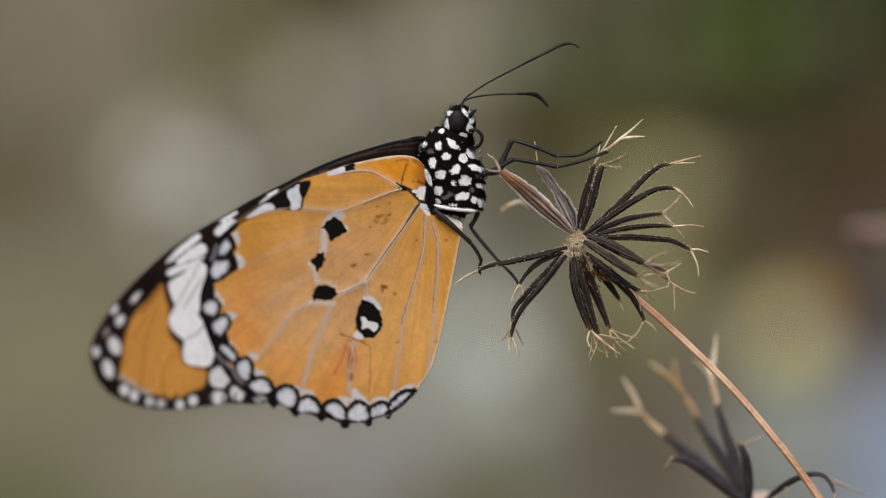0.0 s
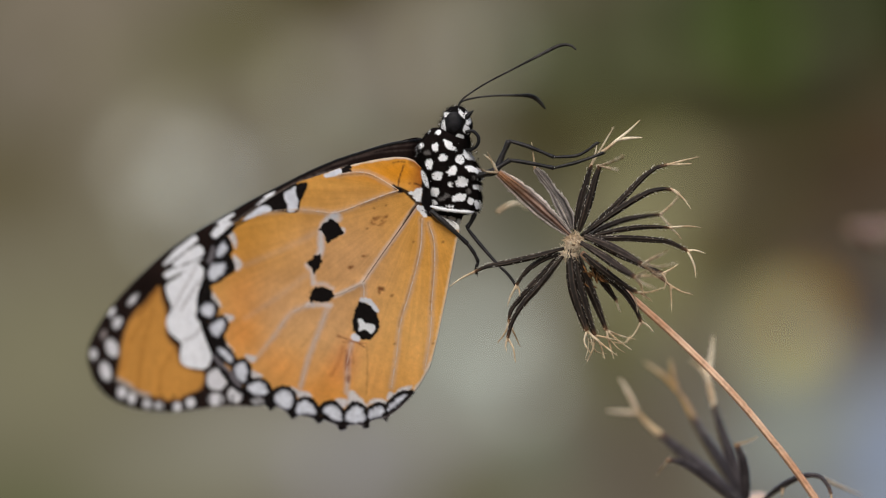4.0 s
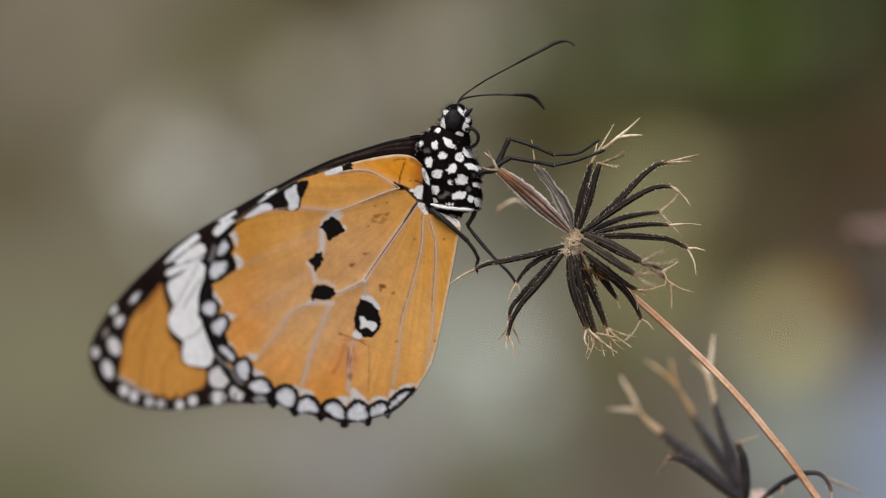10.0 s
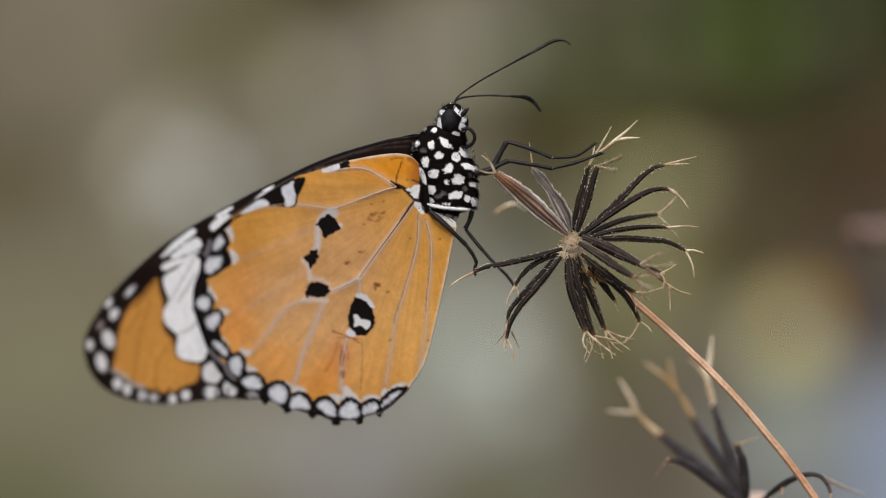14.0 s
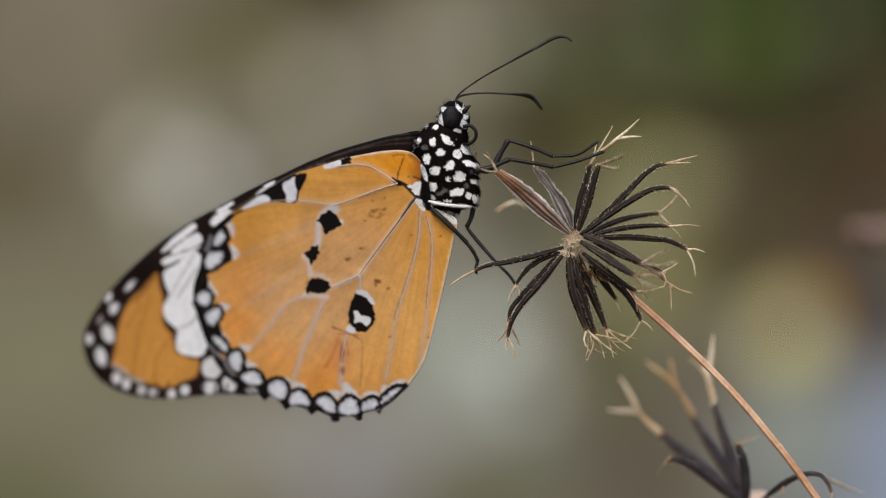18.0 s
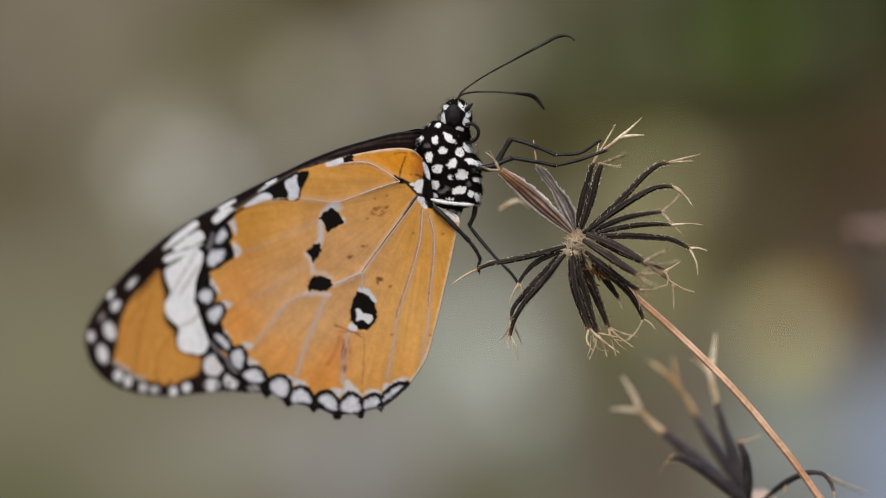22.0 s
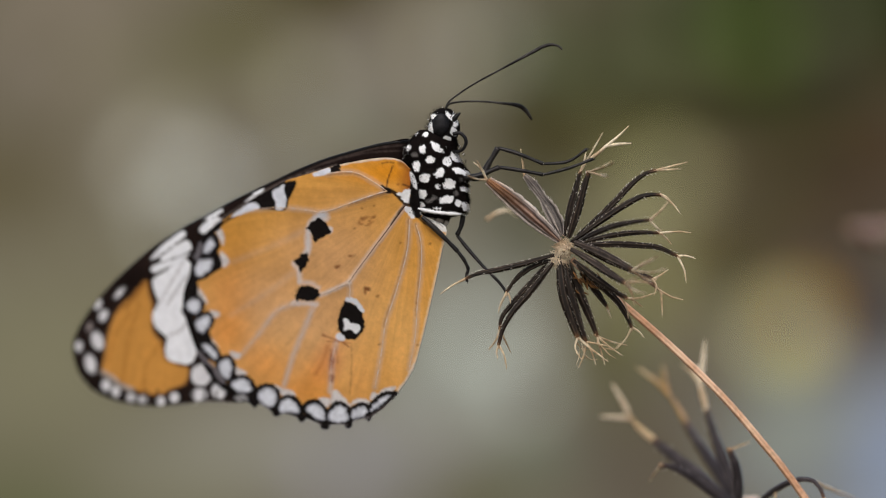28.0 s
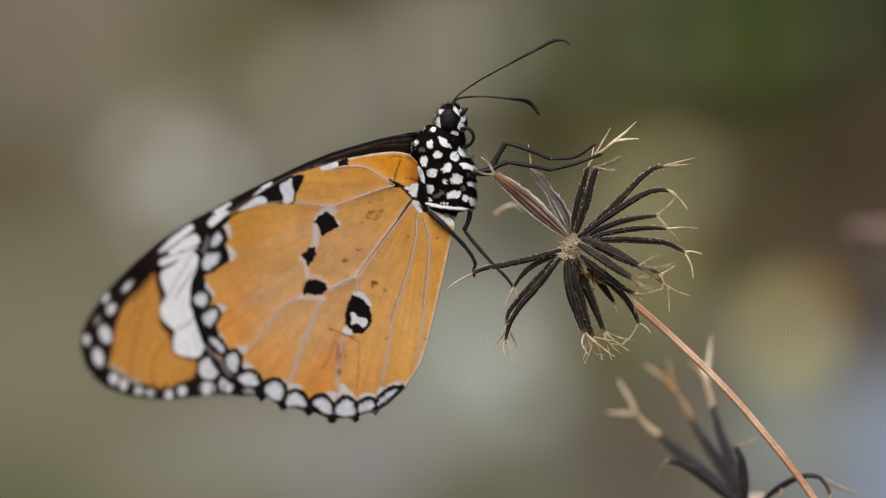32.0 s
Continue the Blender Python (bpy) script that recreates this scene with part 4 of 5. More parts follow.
for pts, widths in (([(817, 186, 16), (823, 175, 15), (838, 163, 13), (870, 143, 10), (920, 117, 4), (968, 92, 0), (992, 80, -2), (1008, 77, -3), (1019, 80, -3), (1025, 86, -3)],
                     [2.1, 1.7, 1.6, 1.6, 1.7, 1.9, 2.6, 3.4, 3.2, 1.8]),
                    ([(817, 185, 26), (824, 177, 27), (846, 171, 30), (880, 167, 36), (925, 166, 44), (944, 167, 60), (955, 172, 72), (963, 180, 80), (970, 189, 88)],
                     [2.1, 1.7, 1.6, 1.7, 1.9, 2.6, 4.0, 4.2, 2.0])):
    path = [P(*q) for q in spline(pts, 3)]
    ANTENNAE.append(part("antenna", tube(bmesh.new(), path, [w * UNIT for w in widths], 10), ANTENNA, butterfly, "thin black antenna with a clubbed tip", P(*pts[0])))

LEGS = []


def leg(points, knee, ankle, widths, label):
    """A jointed leg: femur, then tibia, then tarsus with its claws; turned at its root by the sway."""
    a = points[:knee + 1], points[knee:ankle + 1], points[ankle:]
    bms = []
    for seg, (w0, w1) in zip(a, widths):
        q = [P(*k) for k in spline(seg, 4)]
        w0, w1 = w0 * 1.14, w1 * 1.14
        bm = tube(bmesh.new(), q, [w0 * 0.8 * UNIT, w0 * UNIT, w0 * UNIT, w1 * UNIT, w1 * 1.25 * UNIT], 8)
        rng = random.Random(int(seg[0][0]))
        for k in range(2, len(q) - 1):
            for _ in range(2):
                cone(bm, q[k], (q[k + 1] - q[k]).normalized() * 1.2 + Vector((rng.gauss(0, 1), rng.gauss(0, 1), rng.gauss(0, 1))), 5 * UNIT, 0.5 * UNIT)
        bms.append(bm)
    ob = part("leg", bms[1], LEG, butterfly, label, P(*points[knee]))
    femur = part("femur", bms[0], LEG, ob, "", P(*points[knee]))
    tip, way = P(*points[-1]), (P(*points[-1]) - P(*points[-2])).normalized()
    cone(bms[2], tip, way + Vector((0, 0.3, -0.8)), 6 * UNIT, 1.1 * UNIT)
    cone(bms[2], tip, way + Vector((0, -0.3, -0.5)), 6 * UNIT, 1.1 * UNIT)
    part("tarsus", bms[2], LEG, ob)
    part("knee_scales", ball(bmesh.new(), P(*points[ankle]) + Vector((0, -1.5 * UNIT, 0.8 * UNIT)), (1.7 * UNIT, 1.6 * UNIT, 1.3 * UNIT), 20, 10), BRISTLE, ob, "small white tuft")
    LEGS.append((ob, femur, P(*points[knee]), P(*points[0])))


leg([(852, 306, 40), (880, 302, 36), (894, 274, 34), (906, 248, 32), (940, 258, 26), (986, 277, 20), (1030, 273, 14), (1064, 251, 10)], 3, 5,
    ((5.6, 3.8), (3.2, 2.5), (2.5, 2.1)), "slender black leg hooked over an awn")
leg([(850, 310, 10), (878, 301, 6), (893, 291, 4), (908, 282, 3), (945, 288, 2), (986, 296, 1), (1030, 285, 1), (1074, 269, 2)], 3, 5,
    ((4.8, 3.4), (3.2, 2.6), (2.6, 2.2)), "slender black leg hooked over an awn")
leg([(768, 371, -12), (790, 390, -16), (812, 410, -16), (833, 430, -14), (845, 447, -10), (852, 462, -6), (848, 474, -4), (850, 484, -4)], 3, 5,
    ((4.2, 3), (3, 2.6), (2.6, 2)), "slender black leg gripping a seed")
leg([(850, 360, 30), (843, 384, 30), (832, 402, 30), (850, 425, 26), (880, 460, 18), (890, 470, 16), (906, 486, 12), (919, 504, 8)], 2, 5,
    ((4, 3.2), (3, 2.4), (2.4, 2.2)), "slender black leg gripping a seed")

# ---- the dry seed heads ----
HUB = P(1021, 430)


def seed_skin(thing, path, w, mat, seed, label):
    """A spindle with six sharp ridges, paler along their crests."""
    q = spline(path, 2.5)
    n, seg = len(q), 42
    t = np.linspace(0, 1, n)
    r = w * np.interp(t, np.linspace(0, 1, 7), (0.5, 0.8, 1.0, 1.02, 0.9, 0.7, 0.5)) * (0.94 + 0.12 * grain(t * 60, t * 0, 5, seed))
    run = np.gradient(q, axis=0)
    run /= np.linalg.norm(run, axis=1)[:, None]
    side = np.cross(run, (0.0, 0.0, 1.0))
    side /= np.linalg.norm(side, axis=1)[:, None]
    up = np.cross(run, side)
    a = np.linspace(0, 2 * np.pi, seg, endpoint=False)
    T, A = np.meshgrid(t, a, indexing="ij")
    crest = 0.5 + 0.5 * np.cos(6 * (A + 0.25 * T) + seed)
    R = r[:, None] * (0.86 + 0.2 * crest ** 2)
    co = q[:, None, :] + side[:, None, :] * (np.cos(A) * R)[:, :, None] + up[:, None, :] * (np.sin(A) * R)[:, :, None]
    fleck = grain(T.ravel() * 30, A.ravel() * 40, 6, seed + 1) * 0.7 + grain(T.ravel() * 260, A.ravel() * 9, 5, seed + 2) * 0.5
    m = (np.clip(crest.ravel() ** 3 * 0.9, 0, 1) * np.clip(fleck * 1.6 - 0.3, 0, 1))[:, None]
    col = (np.array(mat[0]) * (1 - m) + np.array(mat[1]) * m) * (0.6 + 0.8 * fleck)[:, None]
    tip = (np.clip((T.ravel() - 0.92) / 0.08, 0, 1) * 0.5)[:, None]
    col = col * (1 - tip) + np.array((0.22, 0.105, 0.045)) * tip
    co = co.reshape(-1, 3)
    faces = [(i * seg + j, i * seg + (j + 1) % seg, (i + 1) * seg + (j + 1) % seg, (i + 1) * seg + j) for i in range(n - 1) for j in range(seg)]
    faces += [tuple(range(seg))[::-1], tuple((n - 1) * seg + j for j in range(seg))]
    return sheet("achene", lift(co[:, 0], co[:, 1], co[:, 2]), faces, SEED_SKIN, thing, col, label)


def achene(thing, path, width, awns, mat=ACHENE, seed=0, bristly=1.0, label=""):
    """One ribbed seed: a four-ridged spindle, its bristles, and the barbed awns at its tip."""
    rng = random.Random(seed)
    q3 = spline(path, 5)
    q = [P(*k) for k in q3]
    w = width * UNIT * 0.46
    ob = seed_skin(thing, path, width * 0.46, mat, seed, label)
    bm = bmesh.new()
    n = len(q)
    for k in range(1, n - 1):
        way = (q[k + 1] - q[k - 1]).normalized()
        across = way.cross(Vector((0, 1, 0))).normalized()
        for _ in range(3):
            if rng.random() < 0.75 * bristly:
                # mostly on the ridges at the two sides
                a = rng.choice((0, math.pi)) + rng.gauss(0, 0.3) if rng.random() < 0.86 else rng.choice((0.9, 2.2)) + rng.gauss(0, 0.12)
                out = across * math.cos(a) + across.cross(way) * math.sin(a)
                if out.y > 0.3:
                    out.y = -out.y
                cone(bm, q[k] + out * w * 0.9 + way * rng.uniform(-2, 2) * UNIT, way * 1.3 + out * 0.8, rng.uniform(2.5, 5.5) * UNIT, 0.7 * UNIT)
    if bm.verts:
        tagged(part("bristles", bm, BRISTLE, ob, "fine pale bristles"), kind="stuff")
    else:
        bm.free()
    end = np.array(path[-1], float)
    for tip in awns:
        tip = np.array(tip, float)
        mid = (end + tip) / 2 + np.array((rng.gauss(0, 2.5), rng.gauss(0, 2.5), 0))
        line = [P(*k) for k in spline([end, mid, tip], 3)]
        bm = tube(bmesh.new(), line, [2.2 * UNIT, 1.8 * UNIT, 1.5 * UNIT, 0.5 * UNIT], 7)
        for k in range(2, len(line) - 1):
            back = (line[k - 1] - line[k]).normalized()
            cone(bm, line[k], back + Vector((rng.gauss(0, 0.7), rng.gauss(0, 0.7), rng.gauss(0, 0.7))), 5 * UNIT, 0.8 * UNIT)
        part("awn", bm, AWN, ob, "straw-coloured barbed awn")
    if awns:
        reach = np.mean(np.array(awns, float), 0) - end
        ends = [end - 0.1 * reach, end, end + reach / np.linalg.norm(reach) * 7]
        part("awn_root", tube(bmesh.new(), [P(*k) for k in spline(ends, 2)], [w * 0.42, w * 0.46, 2.3 * UNIT, 1.6 * UNIT], 10), AWN_ROOT, ob)
    return ob


def receptacle(thing, u, v, d, r, seed, mat=CHAFF, fibres=620, label="chaffy straw-coloured receptacle"):
    """The chaffy middle on which the seeds sit."""
    bm = ball(bmesh.new(), P(u, v, d), (r * UNIT, r * UNIT, r * UNIT), 0, 24)
    for q in bm.verts:
        q.co += Vector((noise.noise(q.co * 3000), noise.noise(q.co * 3100), noise.noise(q.co * 2900))) * 5 * UNIT
    rng = random.Random(seed)
    part("receptacle", bm, mat, thing, label)
    bm = bmesh.new()
    for k in range(fibres):
        way = Vector((rng.gauss(0, 1), rng.gauss(-0.5, 1), rng.gauss(0, 1))).normalized()
        low = rng.random() < 0.4
        q = P(u - 7 * low, v + 20 * low, d) + way * r * rng.uniform(0.5, 1.15) * (0.75 if low else 1) * UNIT
        run = (way * (0.9 if k % 3 else 0.2) + Vector((rng.gauss(0, 0.7), rng.gauss(0, 0.5), rng.gauss(0, 0.7)))).normalized()
        line = [q]
        for _ in range(5):
            run = (run + Vector((rng.gauss(0, 0.5), rng.gauss(0, 0.3), rng.gauss(0, 0.5))) - way * 0.12).normalized()
            line.append(line[-1] + run * rng.uniform(1.8, 4.0) * UNIT)
        tube(bm, line, [0.75 * UNIT, 0.65 * UNIT, 0.25 * UNIT], 4)
    tagged(part("chaff", bm, CHAFF_FIBRE, thing, "fine straw chaff"), kind="stuff")


def stalk(thing, path, widths):
    q = [P(*k) for k in spline(path, 25)]
    bm = tube(bmesh.new(), q, [w * UNIT for w in widths], 30, 0.16, 5)
    return part("stalk", bm, STALK, thing, "dry salmon-pink ridged stalk")


upper_head = root("dry_seed_head", HUB, "dry seed head, radiating black achenes with straw awns", "seed head", "dry seed heads")
receptacle(upper_head, 1021, 429, 4, 13, 1)
stalk(upper_head, [(1034, 446, 12), (1070, 480, 16), (1121, 523, 20), (1204, 597, 34), (1295, 687, 54), (1365, 769, 70), (1445, 875, 90), (1700, 1250, 140), (2150, 2000, 190),
                   (2450, 3000, 240), (2600, 5000, 330), (2640, 8300, 420)], [5.4, 6.8, 7.2, 8.0, 9.4, 12, 14])
def upper_seed(path, width, awns, mat, hairy):
    count = sum(ob.name.startswith("achene") for ob in upper_head.children)
    achene(upper_head, path, width, awns, mat, 40 + count, hairy, {ACHENE_OLD: "weathered red-brown achene", ACHENE_GREY: "grey weathered achene"}.get(mat, ""))


upper_seed([(1016, 412, 2), (970, 375, -16), (925, 335, -36), (886, 304, -56)], 14, [(868, 268, -80), (862, 272, -60), (852, 296, -90)], ACHENE_OLD, 0.0)
upper_seed([(1018, 404, 10), (1000, 365, 20), (975, 325, 26), (952, 298, 28)], 8, [(946, 250, 30)], ACHENE_GREY, 0.0)
upper_seed([(1022, 408, 16), (1032, 360, 22), (1044, 318, 26), (1052, 290, 28)], 13, [(1062, 256, 30), (1092, 222, 34)], ACHENE, 0.9)
upper_seed([(1030, 408, 4), (1046, 360, -2), (1058, 318, -6), (1067, 292, -8)], 15, [(1110, 274, -220), (1100, 299, -220)], ACHENE, 0.8)
upper_seed([(1034, 416, 16), (1095, 362, 22), (1140, 316, 20), (1166, 296, 18), (1186, 290, 16)], 12, [(1242, 276, 12), (1230, 288, 14)], ACHENE, 1.0)
upper_seed([(1036, 414, 8), (1105, 366, 8), (1150, 340, 6), (1176, 333, 4), (1194, 334, 4)], 13, [(1212, 346, 6), (1228, 368, 10)], ACHENE, 0.9)
upper_seed([(1036, 418, 20), (1100, 391, 70), (1140, 382, 95), (1172, 378, 110)], 12, [(1206, 346, 120), (1198, 402, 115)], ACHENE_GREY, 1.8)
upper_seed([(1038, 420, 12), (1105, 405, 16), (1150, 400, 18), (1190, 401, 18)], 11, [(1246, 401, 14), (1212, 422, 26)], ACHENE, 1.0)
upper_seed([(1040, 422, 0), (1110, 420, -4), (1160, 423, -6), (1190, 427, -6), (1222, 442, -6)], 12, [(1254, 447, -6), (1237, 490, -8)], ACHENE, 1.0)
upper_seed([(1040, 416, -10), (1075, 430, -26), (1110, 448, -55), (1142, 466, -95)], 16, [(1190, 440, -220), (1176, 450, -200), (1204, 464, -210)], ACHENE_GREY, 1.2)
upper_seed([(1034, 428, -14), (1070, 450, -32), (1105, 474, -70), (1130, 489, -120)], 16, [(1178, 484, -240), (1158, 474, -250), (1166, 508, -230)], ACHENE_GREY, 0.7)
upper_seed([(1050, 424, 10), (1095, 446, 8), (1140, 466, 4), (1178, 482, 2)], 13, [(1206, 466, 4), (1198, 508, 0)], ACHENE, 0.9)
upper_seed([(1150, 472, 6), (1178, 492, 4), (1192, 504, 2)], 8, [(1232, 520, 0), (1194, 550, 2)], ACHENE_OLD, 0.6)
upper_seed([(1038, 448, -10), (1070, 474, -22), (1102, 498, -30), (1132, 516, -34)], 14, [(1184, 506, -44), (1160, 532, -30)], ACHENE, 0.9)
upper_seed([(1044, 456, -2), (1080, 488, -8), (1112, 518, -10), (1130, 545, -10), (1140, 568, -10)], 13, [(1162, 586, -8), (1112, 606, -12)], ACHENE, 1.0)
upper_seed([(1050, 470, 16), (1072, 496, 22), (1096, 530, 26)], 13, [(1104, 552, 28)], ACHENE, 0.7)
upper_seed([(1013, 440, -2), (1018, 500, -10), (1030, 545, -12), (1044, 584, -12)], 19, [(1072, 610, -12), (1098, 628, -10), (1052, 626, -20)], ACHENE, 1.3)
upper_seed([(1020, 444, 3), (1030, 500, 0), (1044, 550, -2), (1058, 592, -4)], 18, [(1044, 640, -4), (1076, 634, 0), (1096, 600, -6)], ACHENE, 1.1)
upper_seed([(1027, 448, 12), (1046, 500, 16), (1064, 545, 18), (1078, 582, 18)], 17, [(1124, 618, 22), (1132, 600, 40), (1092, 634, 14)], ACHENE, 0.8)
upper_seed([(1002, 452, -2), (965, 498, -6), (930, 538, -8), (912, 568, -8), (904, 596, -8)], 13, [(918, 640, -8), (902, 622, -8)], ACHENE, 1.2)
upper_seed([(998, 446, 8), (960, 490, 14), (925, 528, 18), (910, 548, 18), (906, 568, 18)], 12, [(886, 606, 26), (926, 612, 30)], ACHENE, 0.8)
upper_seed([(1004, 438, 0), (950, 453, -6), (900, 464, -8), (868, 470, -8), (846, 479, -8)], 11, [(801, 506, -10)], ACHENE, 1.0)
upper_seed([(1000, 446, 4), (966, 458, 4), (942, 474, 4), (928, 490, 4), (919, 504, 4)], 10, [(904, 540, 8), (926, 524, 4)], ACHENE, 0.8)
# the two weathered achenes are split open into blades with frayed pale margins
def blade(ob, path, halves, bands, tip, seed):
    """A curved blade along path; bands are (place across, colour) from margin to margin."""
    q = spline(path, 2.0)
    t = np.linspace(0, 1, len(q))
    run = np.gradient(q[:, :2], axis=0)
    run /= np.hypot(run[:, 0], run[:, 1])[:, None]
    side = np.stack([-run[:, 1], run[:, 0]], 1)
    cols = np.linspace(-1, 1, 41)
    half = np.interp(t, np.linspace(0, 1, len(halves)), halves)
    T, S = np.meshgrid(t, cols, indexing="ij")
    edge = half[:, None] * (1 + np.abs(S) ** 6 * 0.22 * (grain(T.ravel() * 240, np.sign(S.ravel()) * 50, 4, seed).reshape(T.shape) - 0.5))
    u = q[:, 0][:, None] + side[:, 0][:, None] * S * edge
    v = q[:, 1][:, None] + side[:, 1][:, None] * S * edge
    d = q[:, 2][:, None] - half[:, None] * (0.65 * np.cos(S * 1.3) + 0.10 * np.cos(S * 14))
    f = S + 0.10 * (grain(T.ravel() * 60, S.ravel() * 6, 6, seed + 1).reshape(T.shape) - 0.5)
    col = np.stack([np.interp(f.ravel(), [k for k, _ in bands], [c[i] for _, c in bands]) for i in range(3)], 1)
    m = np.clip((T.ravel() - 0.5) / 0.4, 0, 1)[:, None] * np.interp(np.abs(S.ravel()), (0.45, 0.75), (0.85, 0.25))[:, None]
    col = col * (1 - m) + np.array(tip) * m
    col *= ((0.75 + 1.2 * grain(T.ravel() * 9, S.ravel() * 40, 3.0, seed + 2)) * (0.7 + 0.6 * grain(T.ravel() * 60, S.ravel() * 12, 8, seed + 3)))[:, None]
    n = len(cols)
    faces = [(i * n + j, i * n + j + 1, (i + 1) * n + j + 1, (i + 1) * n + j) for i in range(len(q) - 1) for j in range(n - 1)]
    skin = sheet("husk", lift(u.ravel(), v.ravel(), d.ravel()), faces, HUSK_SKIN, ob, col, "split husk with frayed pale margins")
    thick = skin.modifiers.new("thickness", "SOLIDIFY")
    thick.thickness = 0.04e-3
    rng, bm = random.Random(seed), bmesh.new()
    for _ in range(18):
        i, j = rng.randrange(3, len(q) - 3), rng.choice((0, 1, n - 2, n - 1))
        w = 1 if j > 5 else -1
        way = P(u[i, j] + side[i, 0] * w * 4 + run[i, 0] * rng.gauss(13, 5), v[i, j] + side[i, 1] * w * 4 + run[i, 1] * rng.gauss(13, 5), d[i, j]) - P(u[i, j], v[i, j], d[i, j])
        cone(bm, P(u[i, j], v[i, j], d[i, j]), way, rng.uniform(3, 8) * UNIT, 0.6 * UNIT)
    tagged(part("frayed_fibres", bm, BRISTLE, ob, "fine pale fibres"), kind="stuff")


weathered = [ob for ob in upper_head.children if ob.name.startswith("achene")][:2]
blade(weathered[0], [(1014, 414, -2), (970, 375, -20), (925, 335, -40), (888, 305, -58)], (5, 12, 16, 16, 13, 8),
      [(-1, (0.46, 0.40, 0.36)), (-0.70, (0.42, 0.37, 0.33)), (-0.60, (0.13, 0.10, 0.09)), (-0.45, (0.20, 0.16, 0.14)), (-0.32, (0.05, 0.032, 0.028)),
       (-0.2, (0.14, 0.07, 0.05)), (0.1, (0.22, 0.145, 0.11)), (0.32, (0.17, 0.11, 0.085)), (0.42, (0.03, 0.022, 0.02)), (0.55, (0.13, 0.10, 0.09)),
       (0.66, (0.22, 0.18, 0.16)), (0.76, (0.44, 0.38, 0.34)), (1, (0.50, 0.45, 0.40))], (0.26, 0.125, 0.06), 71)
blade(weathered[1], [(1018, 404, 8), (1002, 366, 16), (976, 325, 22), (953, 297, 24)], (4, 13, 13, 8, 9, 5),
      [(-1, (0.40, 0.36, 0.33)), (-0.75, (0.22, 0.19, 0.17)), (-0.5, (0.09, 0.078, 0.075)), (-0.2, (0.26, 0.23, 0.20)), (0.05, (0.10, 0.085, 0.08)),
       (0.3, (0.16, 0.14, 0.13)), (0.55, (0.03, 0.025, 0.024)), (0.8, (0.20, 0.17, 0.15)), (1, (0.42, 0.38, 0.35))], (0.20, 0.17, 0.15), 75)
for k, q in enumerate(([(1070, 268, 6), (1084, 258, 6), (1098, 246, 6), (1118, 230, 6), (1138, 211, 4)], [(1098, 246, 6), (1120, 243, 8), (1142, 242, 10)], [(886, 374, -280), (904, 362, -270), (922, 358, -260), (940, 370, -250)])):
    bm = tube(bmesh.new(), [P(*p) for p in spline(q, 3)], [3.2 * UNIT, 2.8 * UNIT, 1.0 * UNIT], 7)
    part("awn", bm, AWN, upper_head, "straw-coloured barbed awn")

for q in ([(1128, 488, -120), (1140, 505, -130), (1146, 528, -140)], [(1128, 492, -120), (1150, 486, -130), (1176, 490, -150)], [(1142, 468, -95), (1160, 478, -110), (1182, 486, -130)],
          [(1116, 508, -30), (1130, 528, -30), (1134, 552, -28)], [(1142, 466, -95), (1164, 452, -140), (1186, 444, -180)], [(1176, 482, 0), (1184, 494, -4), (1180, 512, -6)]):
    part("awn", tube(bmesh.new(), [P(*p) for p in spline(q, 3)], [1.8 * UNIT, 1.5 * UNIT, 0.6 * UNIT], 7), AWN_PALE, upper_head, "thin bent awn")

# thin awns tangled below the hanging achenes
pick = random.Random(31)
for _ in range(8):
    u, v, d = pick.uniform(1040, 1092), pick.uniform(590, 604), pick.uniform(-16, 18)
    a, long = pick.gauss(0.75, 0.75), pick.uniform(24, 52)
    line = [(u, v, d), (u + 0.5 * long * math.cos(a) + pick.gauss(0, 4), v + 0.5 * long * math.sin(a) + pick.gauss(3, 4), d + pick.gauss(0, 4)),
            (u + long * math.cos(a), v + long * math.sin(a), d + pick.gauss(0, 8))]
    part("awn", tube(bmesh.new(), [P(*p) for p in spline(line, 3)], [1.1 * UNIT, 0.9 * UNIT, 0.4 * UNIT], 6), AWN if pick.random() < 0.6 else AWN_PALE, upper_head, "thin tangled awn")

scraps = bmesh.new()
pick = random.Random(12)
for _ in range(40):
    u, v, d = pick.gauss(1056, 14), pick.gauss(474, 12), pick.uniform(-12, 20)
    a, long = pick.uniform(0.3, 1.5), pick.uniform(8, 22)
    tube(scraps, [P(u, v, d), P(u + long * 0.5 * math.cos(a), v + long * 0.5 * math.sin(a) + 1, d - 2), P(u + long * math.cos(a), v + long * math.sin(a), d - 3)], [0.5 * UNIT, 1.5 * UNIT, 0.4 * UNIT], 5)
tagged(part("bract_scraps", scraps, SCRAP, upper_head, "torn tawny bract scraps"), kind="stuff")
lower_head = root("dry_seed_head", P(1335, 905, 435), "half-seen dry seed head with dark achenes and pale awns", "seed head", "dry seed heads")
receptacle(lower_head, 1344, 899, 400, 31, 2, PITH, 90, "pale pinkish receptacle")
stalk(lower_head, [(1345, 905, 435), (1420, 1010, 450), (1700, 1500, 460), (2200, 2500, 480), (2500, 4000, 500), (2620, 8300, 520)], [7, 8, 9, 12, 14])
LOW_DEPTH = 0.84


def lower_seed(path, width, awns, mat, hairy):
    achene(lower_head, [(u, v, LOW_DEPTH * d) for u, v, d in path], width, awns, mat, 90 + len(lower_head.children), hairy)


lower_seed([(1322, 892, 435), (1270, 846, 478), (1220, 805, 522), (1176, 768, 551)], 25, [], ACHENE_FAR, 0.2)
